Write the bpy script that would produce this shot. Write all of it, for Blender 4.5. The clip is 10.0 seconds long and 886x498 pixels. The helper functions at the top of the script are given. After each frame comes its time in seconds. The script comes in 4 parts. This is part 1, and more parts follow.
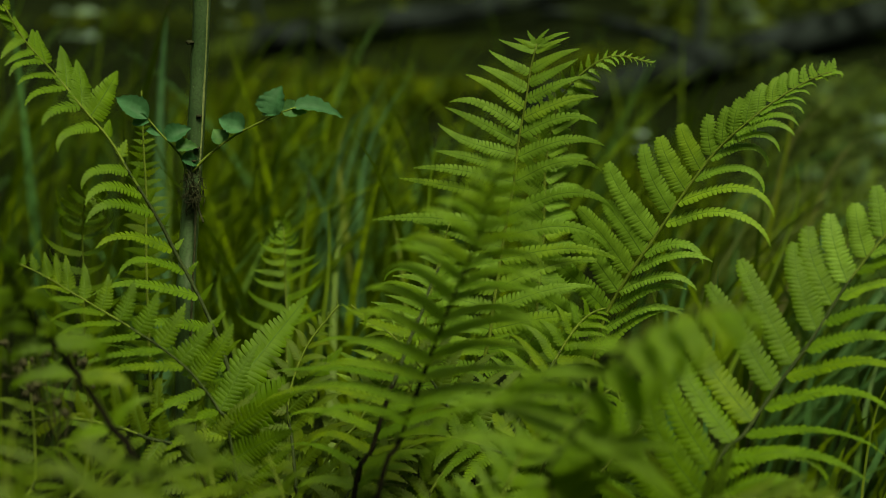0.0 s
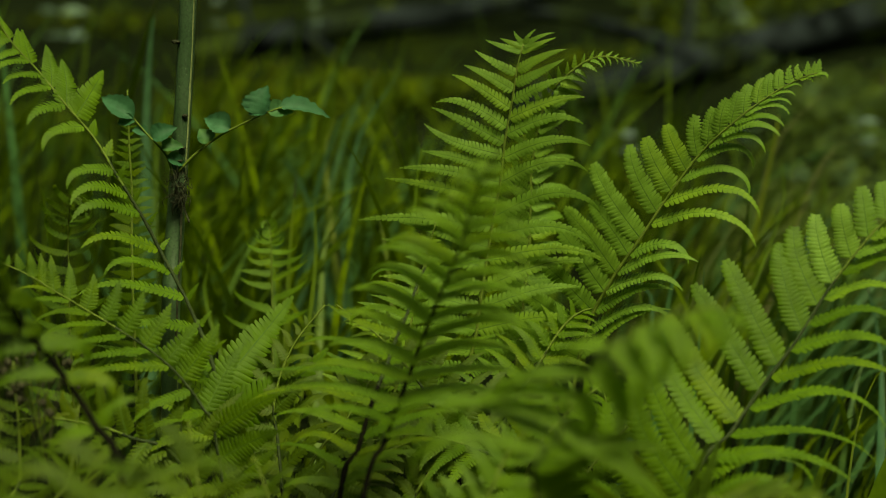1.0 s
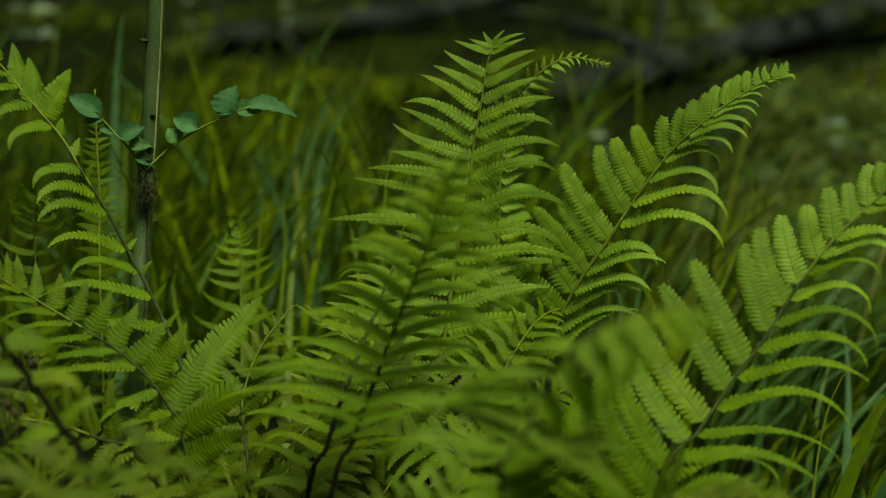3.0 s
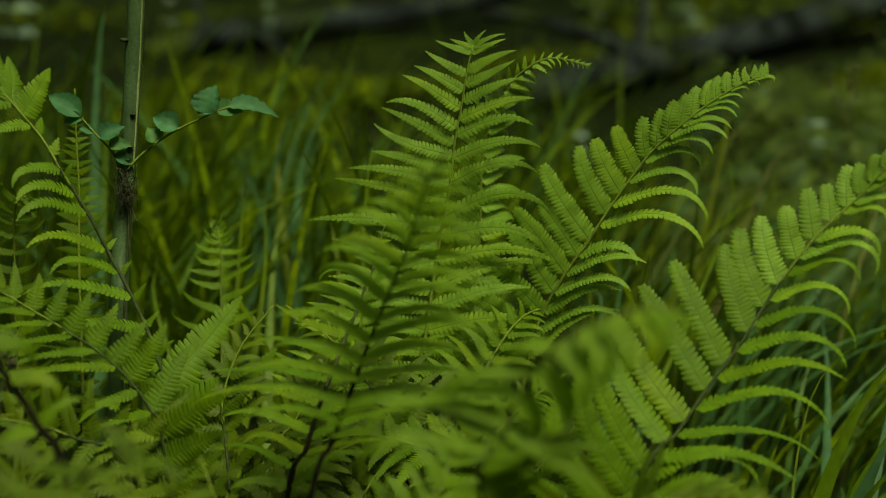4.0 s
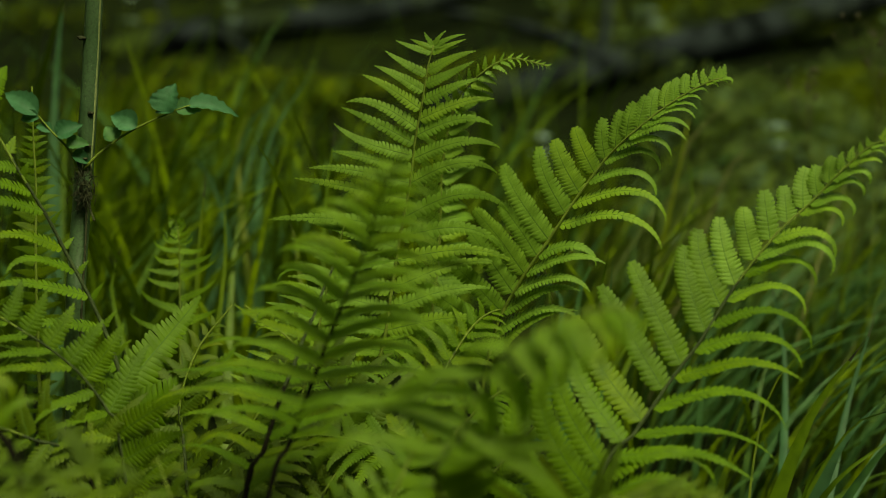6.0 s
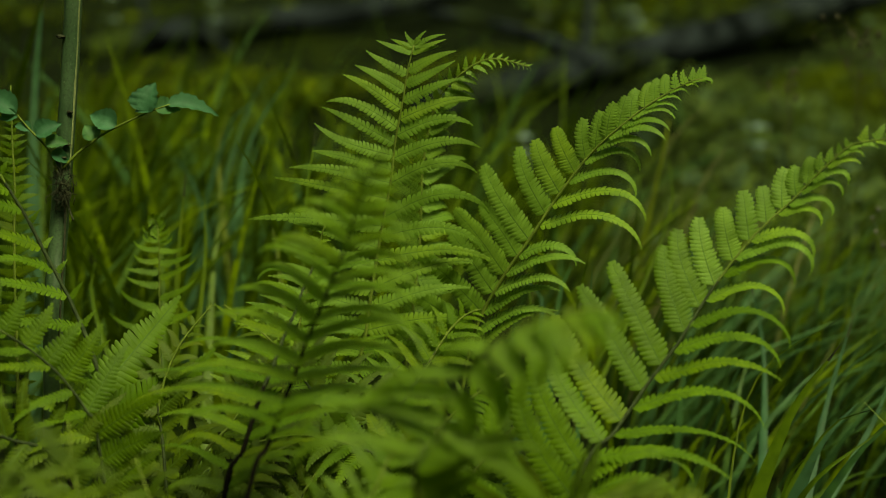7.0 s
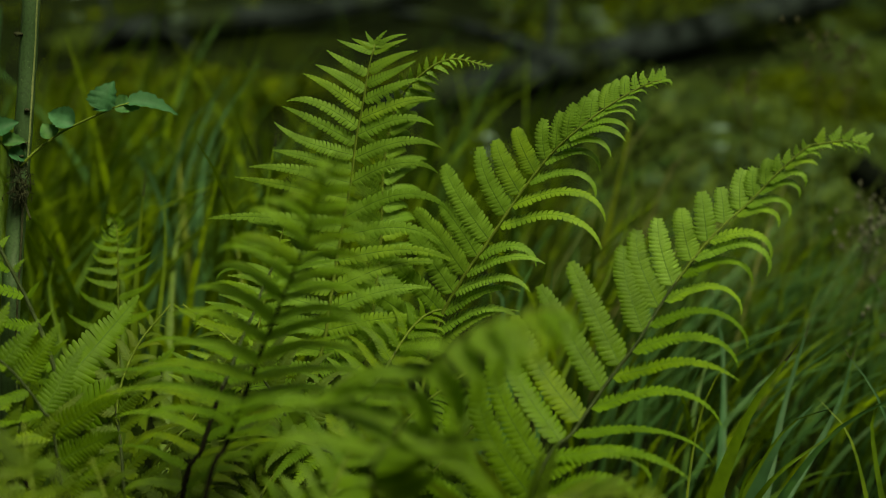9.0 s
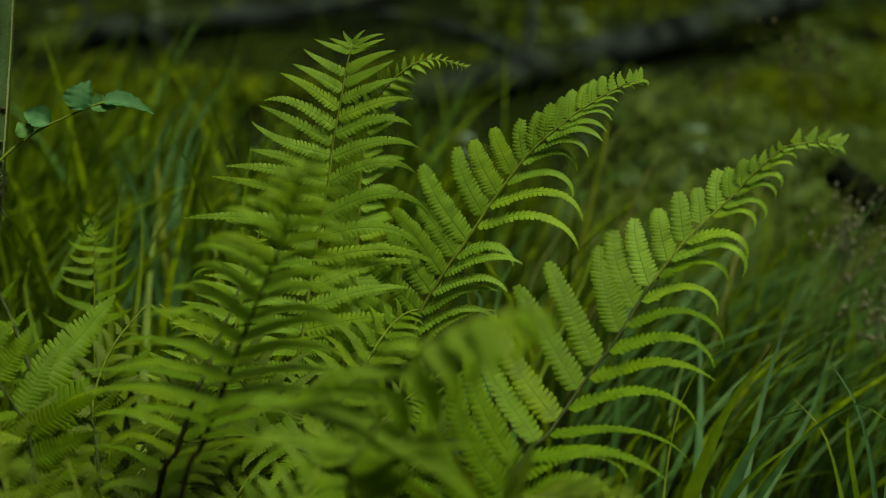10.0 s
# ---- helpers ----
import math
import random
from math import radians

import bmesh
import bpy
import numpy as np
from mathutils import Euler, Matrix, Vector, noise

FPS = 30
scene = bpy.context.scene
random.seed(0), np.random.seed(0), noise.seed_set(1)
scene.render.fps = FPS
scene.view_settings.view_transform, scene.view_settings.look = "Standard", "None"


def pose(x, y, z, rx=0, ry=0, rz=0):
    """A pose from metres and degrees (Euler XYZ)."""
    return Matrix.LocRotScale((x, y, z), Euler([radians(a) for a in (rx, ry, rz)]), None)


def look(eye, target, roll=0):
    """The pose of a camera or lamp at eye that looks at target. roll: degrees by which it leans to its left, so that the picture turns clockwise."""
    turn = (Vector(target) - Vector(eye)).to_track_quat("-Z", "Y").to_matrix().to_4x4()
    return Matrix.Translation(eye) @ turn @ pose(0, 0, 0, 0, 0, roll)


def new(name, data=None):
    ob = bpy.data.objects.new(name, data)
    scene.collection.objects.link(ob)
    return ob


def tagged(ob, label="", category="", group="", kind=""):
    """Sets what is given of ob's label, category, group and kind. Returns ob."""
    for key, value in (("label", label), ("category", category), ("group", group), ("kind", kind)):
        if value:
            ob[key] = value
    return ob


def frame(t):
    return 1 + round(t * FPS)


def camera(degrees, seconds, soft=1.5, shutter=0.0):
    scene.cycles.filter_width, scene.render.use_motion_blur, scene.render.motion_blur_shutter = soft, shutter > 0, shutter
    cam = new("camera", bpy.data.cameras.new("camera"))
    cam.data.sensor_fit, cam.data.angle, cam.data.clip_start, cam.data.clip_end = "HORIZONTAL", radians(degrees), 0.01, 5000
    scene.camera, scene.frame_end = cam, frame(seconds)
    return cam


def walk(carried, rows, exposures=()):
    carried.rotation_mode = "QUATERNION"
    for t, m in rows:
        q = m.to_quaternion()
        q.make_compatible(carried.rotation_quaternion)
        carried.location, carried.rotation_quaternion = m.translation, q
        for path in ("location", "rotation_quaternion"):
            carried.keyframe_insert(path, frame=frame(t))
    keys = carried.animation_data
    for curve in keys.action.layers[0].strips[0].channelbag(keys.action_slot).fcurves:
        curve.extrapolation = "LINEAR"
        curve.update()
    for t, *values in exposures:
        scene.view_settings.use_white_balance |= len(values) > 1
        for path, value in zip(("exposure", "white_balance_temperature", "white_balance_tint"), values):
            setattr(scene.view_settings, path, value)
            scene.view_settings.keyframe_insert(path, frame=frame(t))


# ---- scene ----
# A clump of male ferns on a wet wood's floor, seen from a tripod head that pans slowly to the right.
cam = camera(36.31, 10.0, soft=0.6)
EYE, TILT = 0.72, -13.0
ROWS = [
    (0.0, 0.0000, -0.0000, 90.000, -0.000, -0.000),
    (0.5, 0.0009, -0.0000, 89.999, -0.024, -0.255),
    (1.0, 0.0017, -0.0000, 90.006, -0.048, -0.513),
    (1.5, 0.0026, -0.0000, 90.005, -0.071, -0.768),
    (2.0, 0.0036, -0.0000, 90.017, -0.099, -1.071),
    (2.5, 0.0045, -0.0001, 90.014, -0.126, -1.360),
    (4.0, 0.0080, -0.0002, 90.029, -0.221, -2.389),
    (4.5, 0.0093, -0.0002, 90.030, -0.258, -2.779),
    (5.0, 0.0107, -0.0003, 90.034, -0.295, -3.186),
    (5.5, 0.0118, -0.0004, 90.043, -0.328, -3.534),
    (7.0, 0.0155, -0.0006, 90.047, -0.429, -4.625),
    (7.5, 0.0166, -0.0007, 90.050, -0.460, -4.968),
    (8.0, 0.0178, -0.0008, 90.058, -0.494, -5.330),
    (8.5, 0.0190, -0.0009, 90.067, -0.528, -5.701),
    (9.0, 0.0204, -0.0011, 90.063, -0.566, -6.105),
    (9.5, 0.0217, -0.0012, 90.066, -0.603, -6.506),
    (10.0, 0.0232, -0.0014, 90.070, -0.644, -6.948),
]
walk(cam, [(t, pose(0, 0, EYE, TILT) @ pose(x, y, 0, rx, ry, rz)) for t, x, y, rx, ry, rz in ROWS],
     exposures=[(0.0, 0.53, 9800, -14), (10.0, 0.53, 9800, -14)])
cam.data.dof.use_dof = True
cam.data.dof.focus_distance = 1.36
cam.data.dof.aperture_fstop = 2.4

# ---- light: dull daylight, the low sky blocked by an unseen ring ----
world = bpy.data.worlds.new("world")
scene.world = world
world.use_nodes = True
wn = world.node_tree.nodes
sky = wn.new("ShaderNodeTexSky")
sky.sky_type, sky.sun_disc = 'NISHITA', False
sky.air_density, sky.dust_density, sky.ozone_density = 0.8, 5.0, 0.6
sky.sun_elevation, sky.sun_rotation = radians(62), radians(160)
wn["Background"].inputs["Strength"].default_value = 0.075
world.node_tree.links.new(sky.outputs["Color"], wn["Background"].inputs["Color"])
sun = new("sun", bpy.data.lights.new("sun", "SUN"))
sun.data.energy, sun.data.angle, sun.data.color = 3.1, radians(18), (1.0, 0.96, 0.86)
sun.matrix_world = look((1.2, -0.9, 5.4), (0, 1.4, 0.3))


# ---- materials ----
def shader(name):
    m = bpy.data.materials.new(name)
    m.use_nodes = True
    return m, m.node_tree.nodes, m.node_tree.links, m.node_tree.nodes["Principled BSDF"]


def mixed(n, l, fac, a, b):
    node = n.new("ShaderNodeMix")
    node.data_type = 'RGBA'
    for i, v in ((6, a), (7, b)):
        if isinstance(v, tuple):
            node.inputs[i].default_value = (*v, 1)
        else:
            l.new(v, node.inputs[i])
    if isinstance(fac, float):
        node.inputs[0].default_value = fac
    else:
        l.new(fac, node.inputs[0])
    return node.outputs[2]


def noise_fac(n, l, coord, size, lo=0.35, hi=0.65, detail=4):
    t = n.new("ShaderNodeTexNoise")
    t.inputs["Scale"].default_value, t.inputs["Detail"].default_value = size, detail
    l.new(coord, t.inputs["Vector"])
    r = n.new("ShaderNodeMapRange")
    r.inputs["From Min"].default_value, r.inputs["From Max"].default_value = lo, hi
    l.new(t.outputs["Fac"], r.inputs["Value"])
    return r.outputs["Result"]


def bump(n, l, bsdf, height, depth, amount=0.4):
    b = n.new("ShaderNodeBump")
    b.inputs["Strength"].default_value, b.inputs["Distance"].default_value = amount, depth
    l.new(height, b.inputs["Height"])
    l.new(b.outputs["Normal"], bsdf.inputs["Normal"])


def leaf_material(name, dark, light, other, through_colour, per_island=False, thin=0.35, rough=0.55, gloss=0.22, fine=900.0, mottle=60.0, veins=False):
    m, n, l, bsdf = shader(name)
    pos = n.new("ShaderNodeNewGeometry")
    pick = pos.outputs["Random Per Island"] if per_island else n.new("ShaderNodeObjectInfo").outputs["Random"]
    base = mixed(n, l, pick, dark, light)
    spread = n.new("ShaderNodeMapRange")
    spread.inputs["From Min"].default_value, spread.inputs["From Max"].default_value = 0.72, 0.98
    times = n.new("ShaderNodeMath")
    times.operation = 'MULTIPLY'
    times.inputs[1].default_value = 7.31
    part_of = n.new("ShaderNodeMath")
    part_of.operation = 'FRACT'
    l.new(pick, times.inputs[0])
    l.new(times.outputs[0], part_of.inputs[0])
    l.new(part_of.outputs[0], spread.inputs["Value"])
    base = mixed(n, l, spread.outputs["Result"], base, other)
    blot = noise_fac(n, l, pos.outputs["Position"], mottle, 0.4, 0.75)
    base = mixed(n, l, blot, base, tuple(c * 0.72 for c in dark))
    if veins:
        # side veins that run obliquely from the midrib into the lobes
        split = n.new("ShaderNodeSeparateXYZ")
        l.new(n.new("ShaderNodeTexCoord").outputs["Object"], split.inputs[0])
        out_y = n.new("ShaderNodeMath")
        out_y.operation = 'ABSOLUTE'
        l.new(split.outputs["Y"], out_y.inputs[0])
        lean = n.new("ShaderNodeMath")
        lean.operation, lean.inputs[1].default_value = 'MULTIPLY_ADD', -0.55
        l.new(out_y.outputs[0], lean.inputs[0])
        l.new(split.outputs["X"], lean.inputs[2])
        rate = n.new("ShaderNodeMath")
        rate.operation, rate.inputs[1].default_value = 'MULTIPLY', 128.0
        l.new(lean.outputs[0], rate.inputs[0])
        wave = n.new("ShaderNodeMath")
        wave.operation = 'SINE'
        l.new(rate.outputs[0], wave.inputs[0])
        thin_line = n.new("ShaderNodeMapRange")
        thin_line.inputs["From Min"].default_value, thin_line.inputs["From Max"].default_value = 0.35, 1.0
        thin_line.inputs["To Max"].default_value = 0.26
        l.new(wave.outputs[0], thin_line.inputs["Value"])
        base = mixed(n, l, thin_line.outputs["Result"], base, tuple(c * 0.62 for c in dark))
    l.new(base, bsdf.inputs["Base Color"])
    bsdf.inputs["Roughness"].default_value = rough
    bsdf.inputs["Specular IOR Level"].default_value = gloss
    bump(n, l, bsdf, noise_fac(n, l, pos.outputs["Position"], fine, 0.3, 0.7, 2), 0.0006, 0.35)
    thru = n.new("ShaderNodeBsdfTranslucent")
    l.new(mixed(n, l, 0.6, base, through_colour), thru.inputs["Color"])
    mix = n.new("ShaderNodeMixShader")
    mix.inputs["Fac"].default_value = thin
    l.new(bsdf.outputs[0], mix.inputs[1])
    l.new(thru.outputs[0], mix.inputs[2])
    l.new(mix.outputs[0], n["Material Output"].inputs["Surface"])
    return m


def rough_material(name, dark, light, size, fine, rough=0.9, gloss=0.1, depth=0.004, moss=None, moss_size=4.0, lo=0.35, hi=0.65):
    m, n, l, bsdf = shader(name)
    pos = n.new("ShaderNodeNewGeometry").outputs["Position"]
    base = mixed(n, l, noise_fac(n, l, pos, size), dark, light)
    base = mixed(n, l, noise_fac(n, l, pos, fine, 0.45, 0.8), base, tuple(c * 0.45 for c in dark))
    if moss:
        base = mixed(n, l, noise_fac(n, l, pos, moss_size, lo, hi), base, moss)
    l.new(base, bsdf.inputs["Base Color"])
    bsdf.inputs["Roughness"].default_value = rough
    bsdf.inputs["Specular IOR Level"].default_value = gloss
    bump(n, l, bsdf, noise_fac(n, l, pos, fine, 0.2, 0.8), depth, 0.7)
    return m


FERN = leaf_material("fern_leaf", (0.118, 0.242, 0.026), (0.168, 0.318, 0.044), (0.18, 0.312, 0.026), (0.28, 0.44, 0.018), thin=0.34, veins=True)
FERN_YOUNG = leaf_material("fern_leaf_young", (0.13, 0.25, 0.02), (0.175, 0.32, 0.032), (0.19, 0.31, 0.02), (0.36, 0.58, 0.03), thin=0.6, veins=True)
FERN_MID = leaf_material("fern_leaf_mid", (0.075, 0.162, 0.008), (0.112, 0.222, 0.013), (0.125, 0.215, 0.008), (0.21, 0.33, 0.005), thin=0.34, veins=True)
# fern_leaf_deep: the fern leaf with the shade of overhanging fronds in its colour
FERN_SHADED = leaf_material("fern_leaf_deep", (0.062, 0.138, 0.006), (0.098, 0.185, 0.008), (0.115, 0.18, 0.006), (0.18, 0.28, 0.005), thin=0.34, veins=True)
# fern_leaf_old: darkened further, for the shade at the clump's foot
FERN_DARK_SHADE = leaf_material("fern_leaf_old", (0.045, 0.088, 0.003), (0.07, 0.122, 0.005), (0.085, 0.127, 0.004), (0.135, 0.2, 0.003), thin=0.34, veins=True)
BLUE_LEAF = leaf_material("sapling_leaf", (0.035, 0.13, 0.055), (0.06, 0.185, 0.085), (0.08, 0.18, 0.04), (0.15, 0.31, 0.05), rough=0.6, gloss=0.2, fine=260.0, mottle=110.0)
GRASS = leaf_material("grass_blade", (0.012, 0.034, 0.002), (0.135, 0.215, 0.008), (0.06, 0.155, 0.05), (0.13, 0.24, 0.008), per_island=True, thin=0.3, gloss=0.08, rough=0.7)
HERB = leaf_material("undergrowth_leaf", (0.012, 0.026, 0.001), (0.11, 0.155, 0.004), (0.035, 0.075, 0.02), (0.15, 0.21, 0.005), per_island=True, thin=0.3, gloss=0.08, rough=0.7)
HERB_BLUE = leaf_material("bank_leaf", (0.02, 0.04, 0.009), (0.135, 0.21, 0.052), (0.09, 0.17, 0.10), (0.16, 0.25, 0.04), per_island=True, thin=0.3, gloss=0.08, rough=0.7)
BLADE = leaf_material("broad_blade", (0.06, 0.125, 0.008), (0.10, 0.18, 0.012), (0.11, 0.15, 0.012), (0.15, 0.25, 0.01), rough=0.45)
BLADE_PALE = leaf_material("yellow_blade", (0.13, 0.19, 0.012), (0.17, 0.23, 0.02), (0.16, 0.19, 0.02), (0.25, 0.33, 0.02), rough=0.5)
BLADE_DRY = leaf_material("dry_blade", (0.12, 0.13, 0.045), (0.17, 0.18, 0.07), (0.18, 0.16, 0.07), (0.22, 0.22, 0.08), rough=0.6)
BLADE_BLUE = leaf_material("blue_blade", (0.034, 0.10, 0.042), (0.06, 0.155, 0.068), (0.05, 0.14, 0.035), (0.09, 0.2, 0.04), rough=0.5)
GRASS_BLUE = leaf_material("blue_grass_blade", (0.03, 0.085, 0.022), (0.065, 0.165, 0.055), (0.08, 0.15, 0.015), (0.12, 0.26, 0.04), per_island=True, thin=0.3)
STRAWGRASS = leaf_material("pale_grass", (0.05, 0.08, 0.012), (0.10, 0.14, 0.025), (0.13, 0.14, 0.04), (0.2, 0.24, 0.05), per_island=True)
STEM_GREEN = rough_material("green_stalk", (0.095, 0.15, 0.018), (0.14, 0.205, 0.03), 120, 900, 0.6, 0.2, 0.0008)
RIB = rough_material("leaflet_midrib", (0.05, 0.11, 0.012), (0.08, 0.16, 0.018), 120, 900, 0.6, 0.15, 0.0004)
STEM_MID = rough_material("olive_stalk", (0.022, 0.036, 0.012), (0.042, 0.066, 0.02), 140, 1000, 0.65, 0.15, 0.0009)
STEM_DARK = rough_material("brown_scaly_stalk", (0.003, 0.003, 0.002), (0.009, 0.009, 0.005), 160, 1100, 0.8, 0.05, 0.001)
BARK = rough_material("sapling_bark", (0.028, 0.062, 0.024), (0.048, 0.092, 0.04), 30, 420, 0.38, 0.5, 0.0003, (0.12, 0.16, 0.10), 260, 0.67, 0.71)
# bark with the rim light on the stem's edge put into its colour
BARK_RIM_LIT = rough_material("pale_ridge_bark", (0.12, 0.16, 0.06), (0.17, 0.21, 0.09), 60, 500, 0.5, 0.3, 0.0003)
DRY_ROOT = rough_material("dry_root", (0.013, 0.017, 0.009), (0.045, 0.052, 0.026), 90, 700, 0.9, 0.1, 0.0008)
LOG_BARK = rough_material("dead_wood_bark", (0.002, 0.0035, 0.003), (0.024, 0.034, 0.036), 9, 70, 0.9, 0.02, 0.006, (0.022, 0.036, 0.008), 3.0, 0.55, 0.72)
# black enough to pass for a shadow between the plants
LOG_SHADOW = rough_material("wet_dead_wood", (0.002, 0.003, 0.002), (0.008, 0.012, 0.009), 9, 70, 0.9, 0.02, 0.006)
# near black: the shade between plants and under logs is in the soil's colour
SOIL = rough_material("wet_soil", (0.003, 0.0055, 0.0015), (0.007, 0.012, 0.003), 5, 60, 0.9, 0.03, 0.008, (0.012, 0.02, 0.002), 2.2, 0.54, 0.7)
SKY_BLOCK = rough_material("wood_edge", (0.012, 0.022, 0.006), (0.035, 0.055, 0.012), 0.8, 6)
PALE = leaf_material("pale_leaf", (0.13, 0.22, 0.18), (0.21, 0.31, 0.27), (0.15, 0.24, 0.15), (0.15, 0.24, 0.15))
SEED_PALE = rough_material("pale_seed_head", (0.09, 0.10, 0.075), (0.2, 0.21, 0.17), 200, 900)
SEED = rough_material("dry_seed_head", (0.035, 0.036, 0.019), (0.105, 0.105, 0.058), 200, 900)


# ---- building helpers ----
def link(name, verts, faces, material, parent=None, label="", smooth=True):
    me = bpy.data.meshes.new(name)
    me.from_pydata([tuple(v) for v in verts], [], faces)
    me.materials.append(material)
    if smooth:
        me.polygons.foreach_set("use_smooth", [True] * len(me.polygons))
    ob = new(name, me)
    if parent:
        ob.parent = parent
    if label:
        ob["label"] = label
    return ob


def thing(name, at, label, category, group="", kind=""):
    ob = new(name)
    ob.location = at
    ob.empty_display_size = 0.05
    return tagged(ob, label, category, group, kind)


def spline(points, count):
    """Points along a smooth curve through the given ones, at even steps."""
    p = [Vector(q) for q in points]
    p = [2 * p[0] - p[1], *p, 2 * p[-1] - p[-2]]
    fine = []
    for i in range(1, len(p) - 2):
        for k in range(24):
            t = k / 24
            a, b, c, d = p[i - 1:i + 3]
            fine.append(0.5 * (2 * b + (c - a) * t + (2 * a - 5 * b + 4 * c - d) * t * t + (3 * b - a - 3 * c + d) * t ** 3))
    fine.append(p[-2])
    run = [0.0]
    for a, b in zip(fine, fine[1:]):
        run.append(run[-1] + (b - a).length)
    out, j = [], 0
    for k in range(count + 1):
        s = run[-1] * k / count
        while j < len(run) - 2 and run[j + 1] < s:
            j += 1
        w = (s - run[j]) / max(run[j + 1] - run[j], 1e-9)
        out.append(fine[j].lerp(fine[j + 1], min(max(w, 0), 1)))
    return out, run[-1]


def tube(points, radii, sides=7, rough=0.0, rng=random):
    verts, faces = [], []
    n = len(points)
    side = None
    for i, p in enumerate(points):
        t = (points[min(i + 1, n - 1)] - points[max(i - 1, 0)]).normalized()
        if side is None:
            side = t.orthogonal().normalized()
        side = (side - t * side.dot(t)).normalized()
        up = t.cross(side)
        for k in range(sides):
            a = 2 * math.pi * k / sides
            r = radii[i] * (1 + rough * (rng.random() - 0.5))
            verts.append(p + (side * math.cos(a) + up * math.sin(a)) * r)
    for i in range(n - 1):
        for k in range(sides):
            a, b = i * sides + k, i * sides + (k + 1) % sides
            faces.append((a, b, b + sides, a + sides))
    faces.append(tuple(reversed(range(sides))))
    faces.append(tuple(range((n - 1) * sides, n * sides)))
    return verts, faces


# ---- ferns ----
PINNAE = {}


def pinna_mesh(lobes, ratio, curl, bend, roll, material, kind, blunt=False):
    """A leaflet one long and ratio wide, cut by narrow slits into rounded lobes on both sides of a grooved midrib. Its outer part
    bends down by curl and swings by bend (radians) in the plane of the frond, towards which the leaflet is tilted by roll."""
    key = (lobes, round(ratio, 2), round(curl, 1), round(bend, 1), round(roll, 1), material.name, kind, blunt)
    if key in PINNAE:
        return PINNAE[key]
    rng = random.Random(str(key))
    verts, faces = [], []

    def half(x):
        body = (1 - x) ** 0.86 * (1 + 0.3 * x) if not blunt else (1 - 0.36 * x) * (1 - x ** 10) ** 0.5 * 1.08
        return ratio * (0.5 * (0.74 + 0.26 * min(1, x / 0.10)) * body + 0.015)

    sweep = 0.22 + 0.12 * rng.random()
    for side in (1, -1):
        for i in range(lobes):
            x0, x1 = i / lobes, (i + 1) / lobes
            s, xm = x1 - x0, (x0 + x1) / 2
            h = half(xm) * (0.92 + 0.16 * rng.random())
            cut = (0.36 if blunt else 0.24) + 0.3 * x0 + rng.uniform(-0.07, 0.07)
            lift, tilt = 0.06 * h * rng.uniform(-1, 1), 0.16 * h * rng.uniform(0.2, 1)
            slit = s * rng.uniform(0.05, 0.13)
            rows = [(x0, 0, -0.03), (xm, 0, -0.03), (x1, 0, -0.03),
                    (x0 + 0.02 * s, cut, 0.0), (xm, cut, 0.05), (x1 - 0.02 * s, cut, 0.0),
                    (x0 + slit, 0.80, -0.04), (xm, 0.80, 0.03), (x1 - slit, 0.80, -0.04),
                    (x0 + slit + 0.10 * s, 0.95, -0.07), (x0 + 0.42 * s, 1.03, -0.06), (x0 + 0.76 * s, 1.06, -0.06), (x1 - slit, 0.93, -0.06)]
            o = len(verts)
            verts += [(x + sweep * y * h, side * y * h, z * h + (lift + tilt * (x - xm) / s) * y) for x, y, z in rows]
            f = [(0, 1, 4, 3), (1, 2, 5, 4), (3, 4, 7, 6), (4, 5, 8, 7), (6, 7, 10, 9), (7, 11, 10), (7, 8, 12, 11)]
            faces += [tuple(o + k for k in (q if side > 0 else q[::-1])) for q in f]
    # midrib
    o = len(verts)
    steps = max(6, lobes // 2)
    for i in range(steps + 1):
        x = i / steps
        w = 0.022 * ratio * (1 - 0.8 * x)
        verts += [(x, -w, 0.0), (x, 0, 0.002), (x, w, 0.0)]
    body_faces = len(faces)
    for i in range(steps):
        a = o + 3 * i
        faces += [(a, a + 3, a + 4, a + 1), (a + 1, a + 4, a + 5, a + 2)]
    # the bent centre line and its frames
    count = 20
    axis = Vector((0, math.sin(roll), math.cos(roll)))
    turn, at = Matrix.Identity(3), Vector((0, 0, 0))
    spots, frames = [at.copy()], [turn.copy()]
    for j in range(count):
        u = (j + 0.5) / count
        turn = Matrix.Rotation(bend * 2.4 * u ** 1.4 / count, 3, axis) @ turn @ Matrix.Rotation(3 * curl * u / count, 3, 'Y')
        at = at + turn.col[0] / count
        spots.append(at.copy())
        frames.append(turn.copy())
    wav, ph = 0.012 * (rng.random() - 0.3), rng.random() * 6
    out = []
    for x, y, z in verts:
        j = min(max(int(x * count), 0), count - 1)
        w = x * count - j
        z += wav * math.sin(9 * x + ph)
        c = spots[j].lerp(spots[j + 1], w)
        m = frames[min(j + 1, count)]
        out.append(c + m.col[1] * y + m.col[2] * z)
    me = bpy.data.meshes.new("pinna")
    me.from_pydata(out, [], faces)
    me.materials.append(material)
    me.materials.append(RIB)
    for p in me.polygons[body_faces:]:
        p.material_index = 1
    me.polygons.foreach_set("use_smooth", [True] * len(me.polygons))
    PINNAE[key] = me
    return me


def profile(u, peak=0.30, low=0.45, taper=1.15):
    """Leaflet length along the blade, u from its foot to its tip."""
    if u < peak:
        return low + (1 - low) * math.sin(math.pi / 2 * u / peak)
    return max(0.03, (1 - ((u - peak) / (1 - peak)) ** taper))


